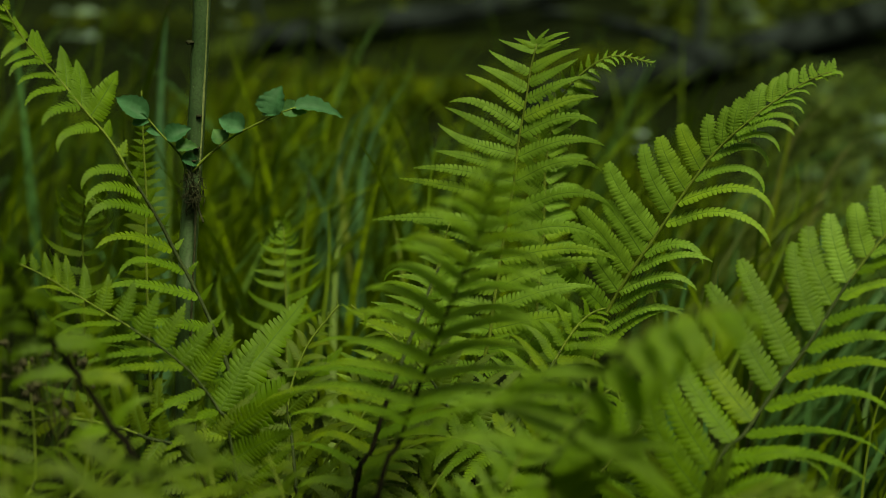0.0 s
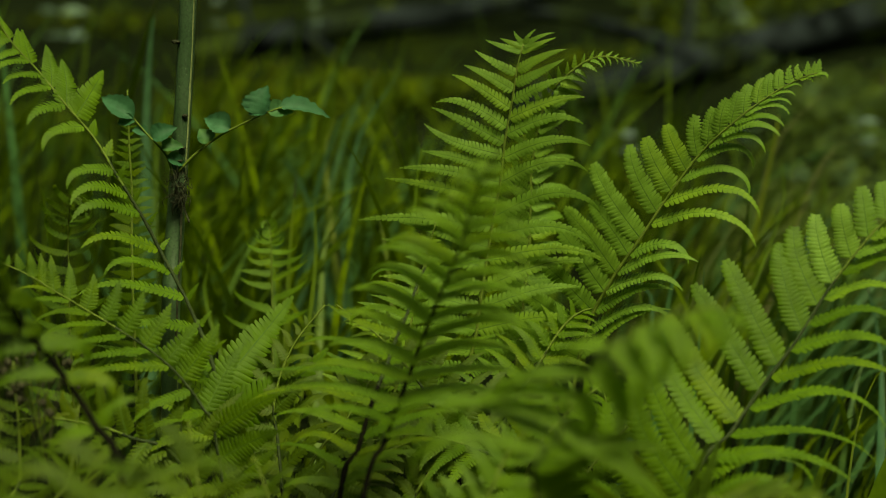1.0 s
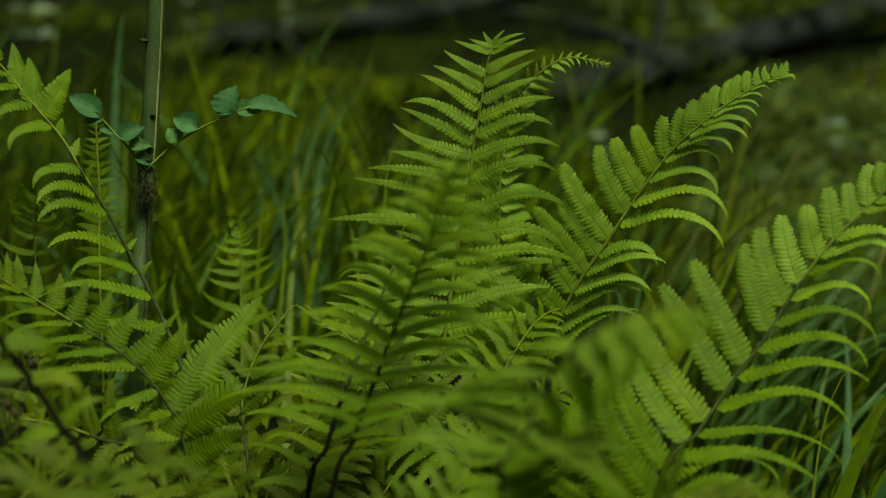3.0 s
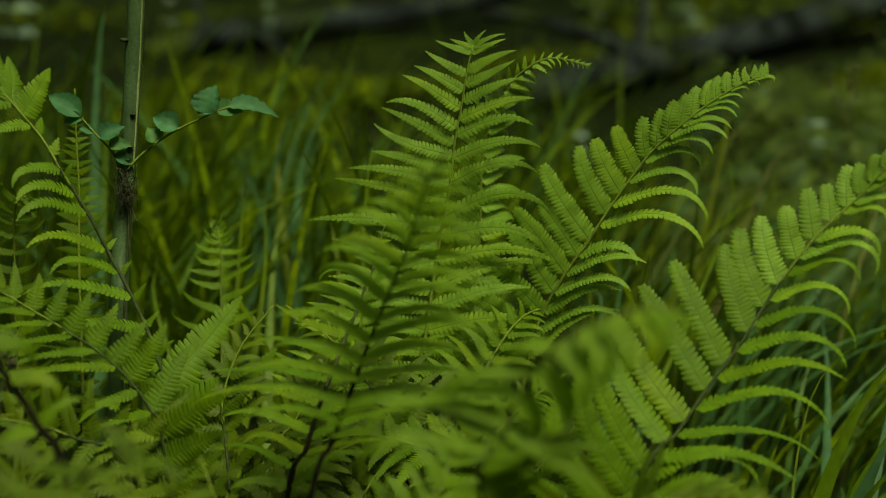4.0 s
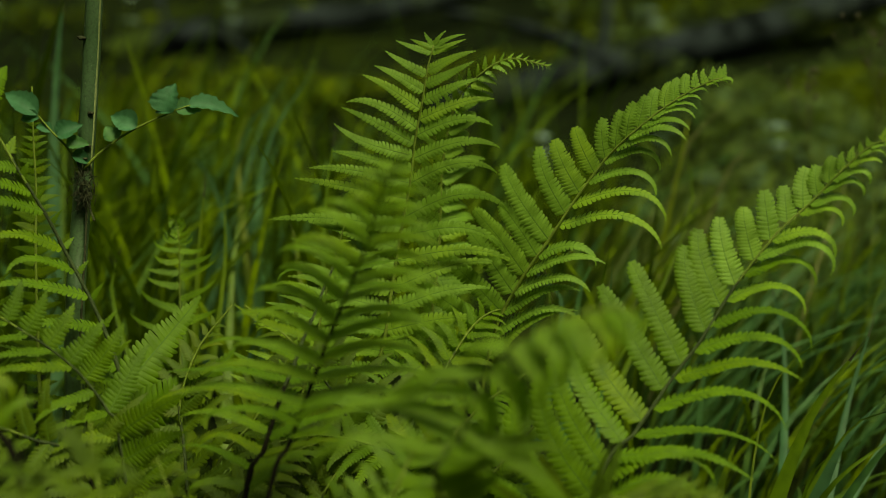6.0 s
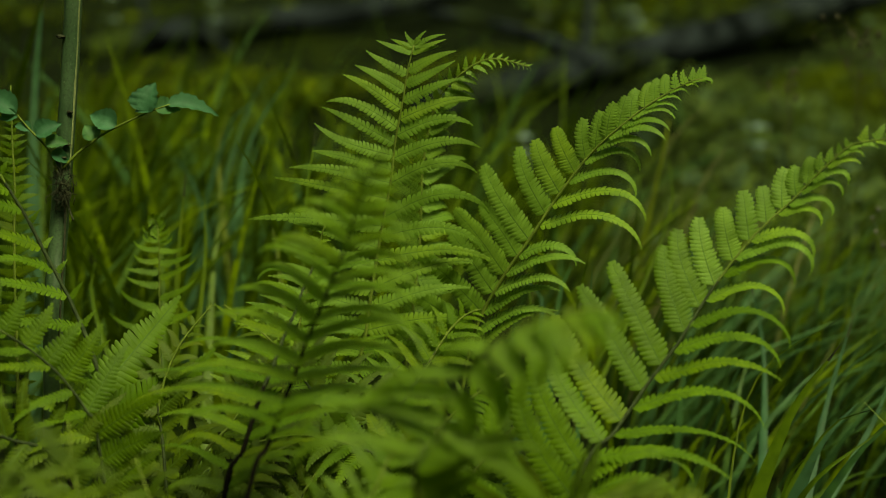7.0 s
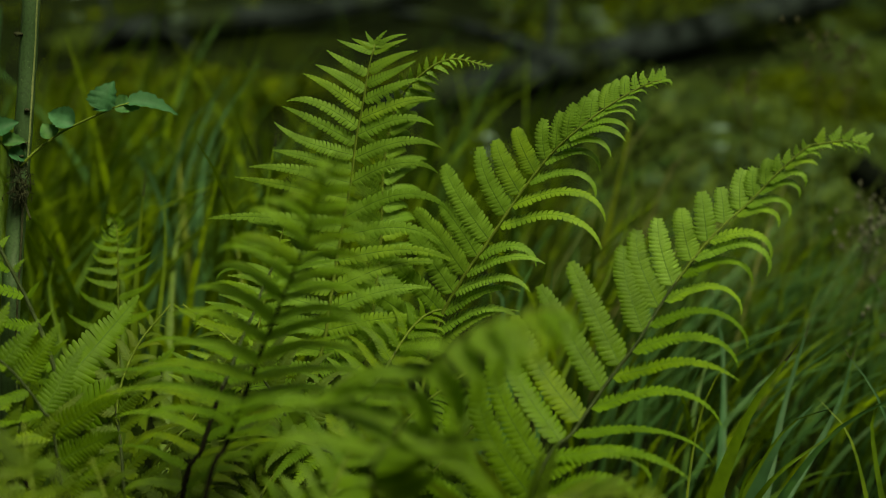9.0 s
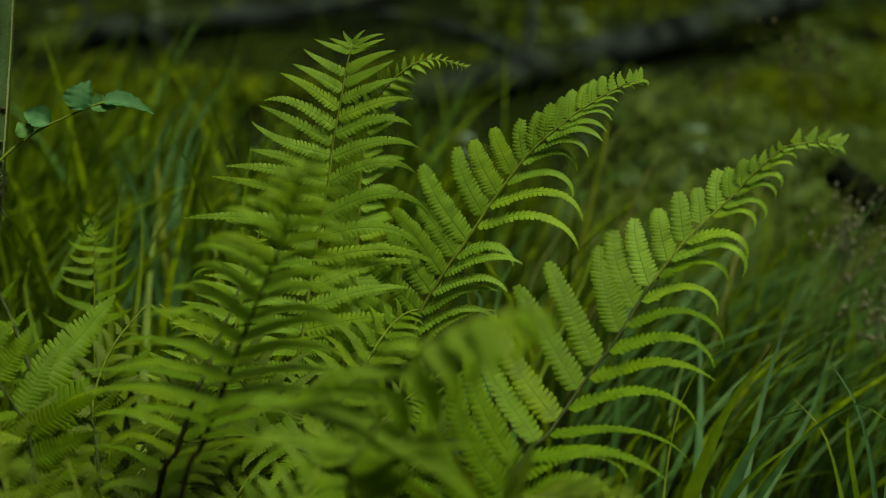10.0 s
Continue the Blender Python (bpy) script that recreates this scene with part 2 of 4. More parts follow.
def along(value, u):
    """A number, or the value at u of a line through (place, value) pairs."""
    if not isinstance(value, list):
        return value
    for (a, x), (b, y) in zip(value, value[1:]):
        if u <= b:
            return x + (y - x) * min(max((u - a) / (b - a), 0), 1)
    return value[-1][1]


def frond(plant, points, face, length, pairs=24, bare=0.3, left=None, right=None, wide=0.235, radius=0.0026,
          leaf=None, stalk=None, lobes=17, peak=0.3, low=0.5, seed=0, label="", turn=None, taper=1.15, crowd=1.5, tipmin=0.06, fill=1.0, loose=1.0, dark_to=0.3, fresh=None, fresh_from=0.36, young=False):
    """One frond: a scaly stalk through the points, from the crown to the tip, with leaflets on both sides of its upper
    part.
    face: where its upper side looks. left, right: dicts with angle to the stalk, lift, roll, curl (degrees, radians)
    and size of that side's leaflets;
    leaflets gives some of them singly, as (metres from the tip, angle, length, swing in degrees), and between the
    stretches left to the rule.
    fresh: a lighter copy of the leaf material, for the leaflets past fresh_from. young: whether the stalk thins early
    and is half covered by leaflets."""
    rng = random.Random(seed * 77 + 5)
    leaf, stalk = leaf or FERN, stalk or STEM_GREEN
    count = pairs * 4
    line, total = spline(points, count)
    radii = [radius * (1 - 0.85 * i / count) ** (1.5 if young else 1) + 0.0004 for i in range(count + 1)]
    verts, faces = tube(line, radii, 6, 0.3, rng)
    base = plant.location
    stem = link("frond", [v - base for v in verts], faces, stalk, plant, label)
    stem.data.materials.append(STEM_MID if stalk is not STEM_GREEN else STEM_GREEN)
    stem.data.materials.append(STEM_GREEN)
    for k, p in enumerate(stem.data.polygons):
        v = (k // 6 / count - bare) / (1 - bare) + rng.uniform(-0.06, 0.06)
        p.material_index = 0 if v < dark_to else 1 if v < dark_to * 2 else 2
    sides = []
    for sign, d in ((1, left), (-1, right)):
        q = dict(angle=66, lift=8, roll=0, curl=0.4, size=1.0, tipangle=42, blunt=False, reach=None, broad=None, bend=12, leaflets=None, between=None)
        q.update(d or {})
        sides.append((sign, q))
    face = Vector(face).normalized()
    start = int(count * bare)
    places = []
    for k in range(pairs):
        u = (k + 0.5) / pairs
        u2 = 1 - (1 - u) ** crowd
        places.append((u2, start + u2 * (count - start)))
    steps = [b[1] - a[1] for a, b in zip(places, places[1:])]
    steps.append(steps[-1])
    jobs = []
    for (u, at), step in zip(places, steps):
        far = total * (1 - at / count)
        for sign, q in sides:
            if not q["leaflets"] or any(a < far < b for a, b in q["between"] or [(max(r[0] for r in q["leaflets"]) + 0.014, 9.0)]):
                jobs.append((u, at, step * total / count, sign, q, None))
    for sign, q in sides:
        for row in q["leaflets"] or ():
            at = max(0.0, count * (1 - row[0] / total))
            jobs.append(((at - start) / (count - start), at, 0.02, sign, q, row))
    for u, at, gap, sign, q, row in jobs:
        i = min(int(at), count - 1)
        p = line[i].lerp(line[i + 1], at - i)
        t = (line[min(i + 2, count)] - line[max(i - 2, 0)]).normalized()
        aim = face if turn is None else face.lerp(Vector(turn), u).normalized()
        nrm = (aim - t * aim.dot(t)).normalized()
        out = nrm.cross(t)
        if row:
            size, ang, bend = row[2], radians(row[1] + rng.uniform(-1.5, 1.5)), radians(row[3])
            slack, curl = 0.5 * loose, along(q["curl"], u)
            size, ang, bend = size * (1 + 0.07 * slack * rng.uniform(-1, 1)), ang + radians(4 * slack * rng.uniform(-1, 1)), bend * (1 + 0.4 * slack * rng.uniform(-1, 1))
        else:
            size = (along(q["reach"], u) if q["reach"] else length * q["size"] * max(tipmin, profile(u, peak, low, taper))) * (0.86 + 0.24 * rng.random())
            ang = radians((along(q["angle"], u) if isinstance(q["angle"], list) else q["angle"] + (q["tipangle"] - q["angle"]) * u) + loose * rng.uniform(-6, 6))
            slack, curl, bend = loose, along(q["curl"], u) * rng.choice((0.7, 1.0, 1.35)), radians(along(q["bend"], u) * rng.choice((0.6, 1.0, 1.5)))
        width = (along(q["broad"], u) if q["broad"] else min(max(wide * size, fill * gap), 0.4 * size)) * (0.92 + 0.16 * rng.random())
        if size < 0.003:
            continue
        lift = radians(along(q["lift"], u) + slack * rng.uniform(-8, 8))
        x = (t * math.cos(ang) + out * sign * math.sin(ang)) * math.cos(lift) + nrm * math.sin(lift)
        x.normalize()
        z = (nrm - x * nrm.dot(x)).normalized()
        roll = sign * radians(along(q["roll"], u) + slack * rng.uniform(-11, 11))
        z = Matrix.Rotation(roll, 3, x) @ z
        y = z.cross(x)
        many = lobes + 5 if size > 0.085 else lobes if size > 0.05 else max(6, int(lobes * 0.65)) if size > 0.02 else 5
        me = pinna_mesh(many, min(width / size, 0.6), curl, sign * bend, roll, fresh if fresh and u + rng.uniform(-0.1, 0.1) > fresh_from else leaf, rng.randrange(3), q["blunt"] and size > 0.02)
        ob = new("pinna", me)
        ob.parent = stem
        m = Matrix((x * size, y * size, z * size)).transposed().to_4x4()
        m.translation = p - base + (nrm * radii[i] * 1.3 - x * 0.003 if young else x * radii[i] * 0.5)
        ob.matrix_basis = m
    return stem


# ---- ground ----
def ground_height(x, y):
    rise = max(0.0, y - 2.2)
    h = 0.13 * rise * rise / (rise + 1.2) * 1.15
    if y > 9:
        h -= 0.06 * (y - 9)
    return max(h, -0.5) + 0.05 * noise.noise((x * 0.7, y * 0.7, 0)) + 0.02 * noise.noise((x * 3, y * 3, 4))


def build_ground():
    xs = [s * 0.12 * k * (1 + 0.045 * k) for s in (-1, 1) for k in range(70)]
    xs = sorted(set(round(v, 4) for v in xs))
    ys = [-20, -12, -7, -4, -2.5, -1.5, -0.8, -0.3] + [0.15 * k for k in range(70)] + [11, 12, 14, 17, 21, 27, 36, 48, 64]
    verts = [(x, y, ground_height(x, y)) for y in ys for x in xs]
    w = len(xs)
    faces = [(j * w + i, j * w + i + 1, (j + 1) * w + i + 1, (j + 1) * w + i) for j in range(len(ys) - 1) for i in range(w - 1)]
    tagged(link("ground", verts, faces, SOIL), "woodland soil with moss, darkened for shade, rising to a bank", "ground", kind="structure")


build_ground()


def build_woodland():
    """An unseen ring added far off all round to block the low sky, which leaves it open overhead only."""
    rng = random.Random(4)
    n, verts = 48, []
    for ring, (r, z) in enumerate(((17.0, -1.0), (16.0, 3.0), (16.5, 5.0), (15.0, 7.0), (16.5, 9.0))):
        for k in range(n):
            a = 2 * math.pi * k / n
            q = r + rng.uniform(-1, 1)
            verts.append((q * math.cos(a), 8.5 + q * math.sin(a), z + rng.uniform(-0.8, 0.8) * (ring > 0)))
    faces = [(j * n + k, j * n + (k + 1) % n, (j + 1) * n + (k + 1) % n, (j + 1) * n + k) for j in range(4) for k in range(n)]
    tagged(link("backdrop", verts, faces, SKY_BLOCK), "unseen dark green ring added to block the low sky", "backdrop", kind="structure")


build_woodland()


# ---- dead logs on the bank ----
LYING = []


def log(name, points, r0, r1, seed, label, stubs=(), bark=None):
    bark = bark or LOG_BARK
    rng = random.Random(seed)
    line, total = spline(points, 40)
    radii = [(r0 + (r1 - r0) * i / 40) * (1 + 0.12 * noise.noise((i * 0.35, seed, 0))) for i in range(41)]
    verts, faces = tube(line, radii, 14, 0.12, rng)
    at = line[0]
    ob = thing(name, at, label, "log")
    LYING.extend(line[::2])
    link("trunk", [v - at for v in verts], faces, bark, ob)
    for pts, a, b in stubs:
        bl, _ = spline(pts, 16)
        v, f = tube(bl, [a + (b - a) * i / 16 for i in range(17)], 9, 0.15, rng)
        link("branch", [p - at for p in v], f, bark, ob)
    return ob


log("fallen_log", [(0.232, 4.100, 0.195), (0.457, 4.200, 0.251), (0.682, 4.350, 0.280), (0.902, 4.550, 0.312), (1.137, 4.750, 0.351), (1.389, 4.950, 0.392), (1.657, 5.150, 0.439), (2.218, 5.500, 0.558)], 0.058, 0.072, 3,
    "dark mossy fallen log lying on the bank", [([(0.815, 4.500, 0.356), (0.731, 4.700, 0.389), (0.632, 4.850, 0.414), (0.505, 5.000, 0.440), (0.366, 5.100, 0.450)], 0.03, 0.018),
     ([(0.843, 4.500, 0.350), (0.893, 4.700, 0.440), (0.937, 4.900, 0.568)], 0.02, 0.014)])
log("fallen_branch", [(-0.855, 4.850, 0.292), (-0.708, 4.950, 0.331), (-0.575, 5.050, 0.359), (-0.374, 5.150, 0.384), (-0.163, 5.200, 0.404), (0.052, 5.300, 0.431), (0.303, 5.500, 0.467), (0.539, 5.600, 0.520)], 0.055, 0.05, 8, "dark wet dead branch lying across the bank",
    [([(-0.476, 5.100, 0.370), (-0.401, 4.950, 0.336), (-0.330, 4.800, 0.309)], 0.02, 0.012), ([(-0.632, 5.000, 0.348), (-0.684, 5.100, 0.427), (-0.716, 5.200, 0.527)], 0.016, 0.010)], LOG_BARK)
# not a seen branch: a black piece added for the shadow hollow here
log("fallen_branch", [(1.267, 2.910, 0.253), (1.325, 2.877, 0.208), (1.387, 2.836, 0.150), (1.501, 2.760, 0.062)], 0.034, 0.055, 18, "black branch-shaped piece standing in for a shadow in the grass", (), LOG_SHADOW)



def bare_by_log(x, y, reach):
    """Whether a place lies in the strip beside a log kept bare, where black soil stands for its shadow."""
    reach *= (1 + 0.5 * noise.noise((x * 4, y * 4, 7))) * (1 - 0.4 * min(1, max(0, (x - 0.7) / 0.3)))
    return any((p.x - x) ** 2 + (y - p.y + 0.22) ** 2 < reach * reach for p in LYING)


# ---- grass ----
def blade(verts, faces, foot, height, lean, width, droop, rng, steps=7):
    side = Vector((-lean.y, lean.x, 0))
    if side.length < 1e-4:
        side = Vector((1, 0, 0))
    twist = rng.uniform(-1.0, 1.0)
    side = Matrix.Rotation(twist, 3, 'Z') @ side.normalized()
    o = len(verts)
    for i in range(steps + 1):
        t = i / steps
        p = foot + Vector((0, 0, height * (t - droop * t ** 3))) + lean * (t ** 1.8)
        w = width * (0.7 + 0.3 * math.sin(math.pi * min(1, t * 1.3))) * (1 - t ** 3) + 0.0003
        q = Vector((-lean.x, -lean.y, 0)) * 0.02 * w / max(width, 1e-5) * 0.1
        verts += [p - side * w / 2, p + q, p + side * w / 2]
    for i in range(steps):
        a = o + 3 * i
        faces += [(a, a + 1, a + 4, a + 3), (a + 1, a + 2, a + 5, a + 4)]


def meadow(name, count, area, heights, width, lean, seed, label, material=None, keep=None):
    rng = random.Random(seed)
    verts, faces = [], []
    made = 0
    while made < count:
        x, y = rng.uniform(area[0], area[1]), rng.uniform(area[2], area[3])
        if keep and not keep(x, y, rng):
            continue
        if bare_by_log(x, y, 0.42):
            made += 0.5
            continue
        if noise.noise((x * 2.2, y * 2.2, seed)) < rng.uniform(-0.5, 0.1):
            continue
        made += 1
        h = rng.uniform(*heights)
        d = Vector((lean + rng.gauss(0, 0.3), rng.gauss(0, 0.25), 0)) * h
        blade(verts, faces, Vector((x, y, ground_height(x, y) - 0.01)), h, d, width * rng.uniform(0.6, 1.25), rng.uniform(0.0, 0.35), rng)
    return tagged(link(name, verts, faces, material or GRASS), label, "grass", kind="stuff")


meadow("grass", 350, (-1.1, 0.42, 1.62, 2.3), (0.3, 0.62), 0.012, 0.15, 1, "long broad green grass growing densely behind the ferns")
meadow("grass", 340, (-1.5, 0.6, 2.3, 3.2), (0.3, 0.62), 0.014, 0.2, 9, "long green grass growing farther back")
meadow("grass", 80, (-1.05, -0.25, 1.9, 2.6), (0.5, 0.72), 0.016, 0.12, 51, "tall broad green grass standing behind the sapling")
meadow("grass", 520, (0.35, 1.7, 1.55, 2.6), (0.15, 0.40), 0.010, 0.3, 2, "lower green grass leaning over beside the ferns")
meadow("grass", 420, (0.40, 1.35, 1.45, 2.1), (0.18, 0.38), 0.011, 0.6, 21, "blue-green broad grass leaning behind a fern frond", GRASS_BLUE)
meadow("grass", 200, (0.3, 1.5, 1.6, 2.4), (0.3, 0.5), 0.0045, 0.6, 14, "thin pale arching grass stems beside the ferns", STRAWGRASS)
meadow("grass", 600, (-2.2, 3.2, 3.0, 4.0), (0.1, 0.24), 0.012, 0.1, 3, "short green grass in front of the fallen logs")
meadow("grass", 130, (0.6, 1.2, 1.5, 1.85), (0.2, 0.4), 0.007, 0.7, 71, "slender blue-green grass leaning over on the open side", GRASS_BLUE)
meadow("grass", 80, (0.42, 0.95, 1.4, 1.75), (0.12, 0.32), 0.0115, 0.45, 4, "slender green grass leaning over beside a fern")


def grass_tuft(foot, blades, label, seed):
    """A tuft of broad blades, each from the foot through a bend to its tip."""
    rng = random.Random(seed)
    foot = Vector(foot)
    foot.z = ground_height(foot.x, foot.y)
    ob = thing("grass_tuft", foot, label, "grass", "grass tufts")
    for bend, tip, width, material in blades:
        start = foot + Vector((rng.uniform(-0.03, 0.03), rng.uniform(-0.02, 0.02), 0))
        line, total = spline([start, Vector(bend), Vector(tip)], 14)
        side = (line[-1] - line[0]).cross(Vector((rng.uniform(-0.4, 0.4), -1, 0.5))).normalized()
        verts, faces = [], []
        for i, p in enumerate(line):
            t = i / 14
            w = width * (0.6 + 0.4 * math.sin(math.pi * min(1, t * 1.2 + 0.15))) * (1 - t ** 4) + 0.0003
            keel = (line[min(i + 1, 14)] - line[max(i - 1, 0)]).normalized().cross(side) * w * 0.18
            verts += [p - foot - side * w / 2, p - foot + keel, p - foot + side * w / 2]
        for i in range(14):
            a = 3 * i
            faces += [(a, a + 1, a + 4, a + 3), (a + 1, a + 2, a + 5, a + 4)]
        bl = link("blade", verts, faces, material, ob)
        bl.data.materials.append(DRY_ROOT)
        if rng.random() < 0.5:
            for p in bl.data.polygons[-2:]:
                p.material_index = 1


grass_tuft((0.430, 1.246, 0.103), [((0.480, 1.286, 0.235), (0.534, 1.287, 0.330), 0.020, BLADE), ((0.538, 1.229, 0.232), (0.613, 1.200, 0.308), 0.011, BLADE_BLUE), ((0.462, 1.353, 0.249), (0.561, 1.347, 0.343), 0.003, BLADE),
    ((0.468, 1.224, 0.211), (0.507, 1.195, 0.231), 0.006, BLADE), ((0.519, 1.289, 0.221), (0.575, 1.271, 0.265), 0.007, BLADE)], "broad green grass blades leaning beside a fern frond", 1)
grass_tuft((0.644, 1.221, 0.111), [((0.637, 1.279, 0.237), (0.592, 1.328, 0.320), 0.006, BLADE_BLUE), ((0.630, 1.308, 0.242), (0.678, 1.259, 0.238), 0.008, BLADE), ((0.685, 1.318, 0.248), (0.677, 1.352, 0.340), 0.009, BLADE_BLUE), ((0.605, 1.284, 0.210), (0.569, 1.318, 0.261), 0.007, BLADE)], "green and blue-green arching grass blades", 2)
grass_tuft((0.254, 1.337, 0.089), [((0.272, 1.383, 0.302), (0.290, 1.395, 0.403), 0.011, BLADE), ((0.293, 1.405, 0.283), (0.300, 1.430, 0.381), 0.007, BLADE_BLUE), ((0.246, 1.457, 0.253), (0.236, 1.498, 0.355), 0.008, BLADE)], "upright grass blades with brown tips between the ferns", 3)
grass_tuft((-0.158, 1.474, 0.068), [((-0.168, 1.561, 0.319), (-0.158, 1.590, 0.450), 0.012, BLADE), ((-0.141, 1.579, 0.300), (-0.139, 1.606, 0.417), 0.011, BLADE), ((-0.266, 1.576, 0.273), (-0.258, 1.600, 0.362), 0.012, BLADE), ((-0.212, 1.745, 0.333), (-0.281, 1.676, 0.304), 0.011, BLADE), ((-0.142, 1.801, 0.321), (-0.092, 1.817, 0.385), 0.014, BLADE)], "broad upright grass blades behind the ferns", 4)
grass_tuft((-0.115, 1.780, -0.068), [((-0.117, 1.916, 0.379), (-0.037, 1.942, 0.546), 0.014, BLADE_BLUE), ((-0.182, 1.910, 0.371), (-0.277, 1.907, 0.421), 0.012, BLADE_BLUE), ((-0.153, 1.971, 0.419), (-0.070, 1.987, 0.501), 0.012, BLADE)], "tall blue-green grass blades at the back", 5)
grass_tuft((-0.422, 1.818, 0.002), [((-0.409, 1.938, 0.441), (-0.390, 1.961, 0.656), 0.022, BLADE_BLUE), ((-0.406, 1.981, 0.384), (-0.380, 2.003, 0.507), 0.013, BLADE)], "tall broad blue-green grass blade behind the sapling", 15)
grass_tuft((0.253, 1.537, 0.040), [((0.298, 1.617, 0.290), (0.332, 1.623, 0.339), 0.013, BLADE_BLUE), ((0.277, 1.613, 0.262), (0.243, 1.633, 0.315), 0.012, BLADE_BLUE), ((0.378, 1.594, 0.267), (0.448, 1.528, 0.286), 0.008, BLADE), ((0.437, 1.658, 0.367), (0.432, 1.678, 0.475), 0.006, BLADE)], "broad blue-green grass blades behind a fern frond", 6)
grass_tuft((0.487, 1.282, 0.097), [((0.523, 1.311, 0.194), (0.569, 1.316, 0.254), 0.020, BLADE_BLUE), ((0.547, 1.555, 0.209), (0.529, 1.596, 0.330), 0.014, BLADE_BLUE), ((0.570, 1.410, 0.202), (0.611, 1.452, 0.311), 0.012, BLADE_BLUE), ((0.616, 1.389, 0.196), (0.650, 1.409, 0.297), 0.011, BLADE_BLUE), ((0.477, 1.213, 0.191), (0.552, 1.212, 0.263), 0.010, BLADE)], "broad pale blue-green grass blades standing in low grass", 8)
grass_tuft((0.464, 1.938, 0.046), [((0.512, 2.013, 0.387), (0.600, 2.007, 0.507), 0.006, BLADE_DRY), ((0.499, 1.924, 0.460), (0.472, 1.926, 0.433), 0.010, BLADE_PALE), ((0.587, 1.994, 0.391), (0.672, 1.975, 0.429), 0.006, BLADE_DRY), ((0.555, 1.882, 0.309), (0.562, 1.900, 0.415), 0.007, BLADE)], "tall pale arching grass stems in front of the bank", 9)
grass_tuft((-0.009, 1.463, 0.073), [((-0.019, 1.562, 0.374), (-0.004, 1.587, 0.515), 0.009, BLADE), ((-0.063, 1.759, 0.345), (-0.093, 1.772, 0.419), 0.01, BLADE)], "slender upright grass blades behind a fern", 7)
grass_tuft((-0.225, 1.960, 0.02), [((-0.142, 1.950, 0.435), (-0.069, 1.930, 0.496), 0.013, BLADE_BLUE), ((-0.124, 2.100, 0.440), (-0.060, 2.100, 0.528), 0.011, BLADE_BLUE), ((-0.105, 2.000, 0.395), (-0.076, 2.000, 0.450), 0.012, BLADE_BLUE)], "leaning blue-green grass blades in the meadow", 21)


# ---- undergrowth on the bank ----
def undergrowth(name, count, area, size, up, seed, label, open_ground=0.0, leaf=None):
    rng = random.Random(seed)
    verts, faces = [], []
    for _ in range(count):
        x, y = rng.uniform(area[0], area[1]) + rng.gauss(0, 0.15), rng.uniform(area[2], area[3]) + rng.gauss(0, 0.12)
        clump = noise.noise((x * 1.3, y * 1.3, seed))
        if clump < rng.uniform(0.02, 0.26) + open_ground:
            continue
        if bare_by_log(x, y, 0.38):
            continue
        c = Vector((x, y, ground_height(x, y) + rng.uniform(0, up) * (0.4 + max(0, clump) * 1.6)))
        a = Vector((rng.gauss(0, 1), rng.gauss(0, 1), rng.gauss(0, 0.35))).normalized()
        b = a.cross(Vector((rng.gauss(0, 0.4), rng.gauss(0, 0.4), 1))).normalized()
        n = a.cross(b)
        s = rng.uniform(*size)
        o = len(verts)
        verts += [c - a * s, c - a * s * 0.3 + b * s * 0.42 - n * 0.1 * s, c + a * s * 0.4 + b * s * 0.36 - n * 0.1 * s, c + a * s, c + a * s * 0.4 - b * s * 0.36 - n * 0.1 * s, c - a * s * 0.3 - b * s * 0.42 - n * 0.1 * s]
        faces += [(o, o + 1, o + 2, o + 3), (o, o + 3, o + 4, o + 5)]
    return tagged(link(name, verts, faces, leaf or HERB), label, "undergrowth", kind="stuff")


undergrowth("undergrowth", 14000, (0.9, 3.2, 2.8, 5.0), (0.010, 0.03), 0.22, 25, "tangled low green plants covering the bank", -0.3, HERB_BLUE)
undergrowth("undergrowth", 20000, (-2.4, 3.6, 3.0, 5.4), (0.012, 0.04), 0.10, 5, "low leafy yellow-green plants and moss on the bank")
undergrowth("undergrowth", 9000, (0.5, 2.6, 2.3, 3.4), (0.008, 0.025), 0.14, 15, "small leafy green plants growing through the grass", -0.2, HERB_BLUE)
undergrowth("undergrowth", 16000, (-4.5, 7.5, 5.2, 9.5), (0.02, 0.07), 0.30, 6, "leafy green plants beyond the fallen logs")


# the clearing goes on beside and behind
undergrowth("undergrowth", 16000, (-6.0, 6.0, -5.0, 0.75), (0.015, 0.05), 0.10, 45, "low leafy plants covering the clearing's floor", -0.1)
undergrowth("undergrowth", 7000, (-5.5, -1.9, 0.8, 5.0), (0.015, 0.05), 0.12, 46, "low leafy plants beside the fern clump")
undergrowth("undergrowth", 7000, (2.2, 6.0, 0.8, 5.0), (0.015, 0.05), 0.12, 47, "low leafy plants on the open side of the clearing")
meadow("grass", 900, (-5.0, -1.6, 0.6, 4.5), (0.2, 0.5), 0.012, 0.15, 31, "long green grass beside the fern clump")
meadow("grass", 900, (1.9, 5.5, 0.6, 4.5), (0.15, 0.4), 0.012, 0.2, 32, "leaning green grass on the open side of the clearing")


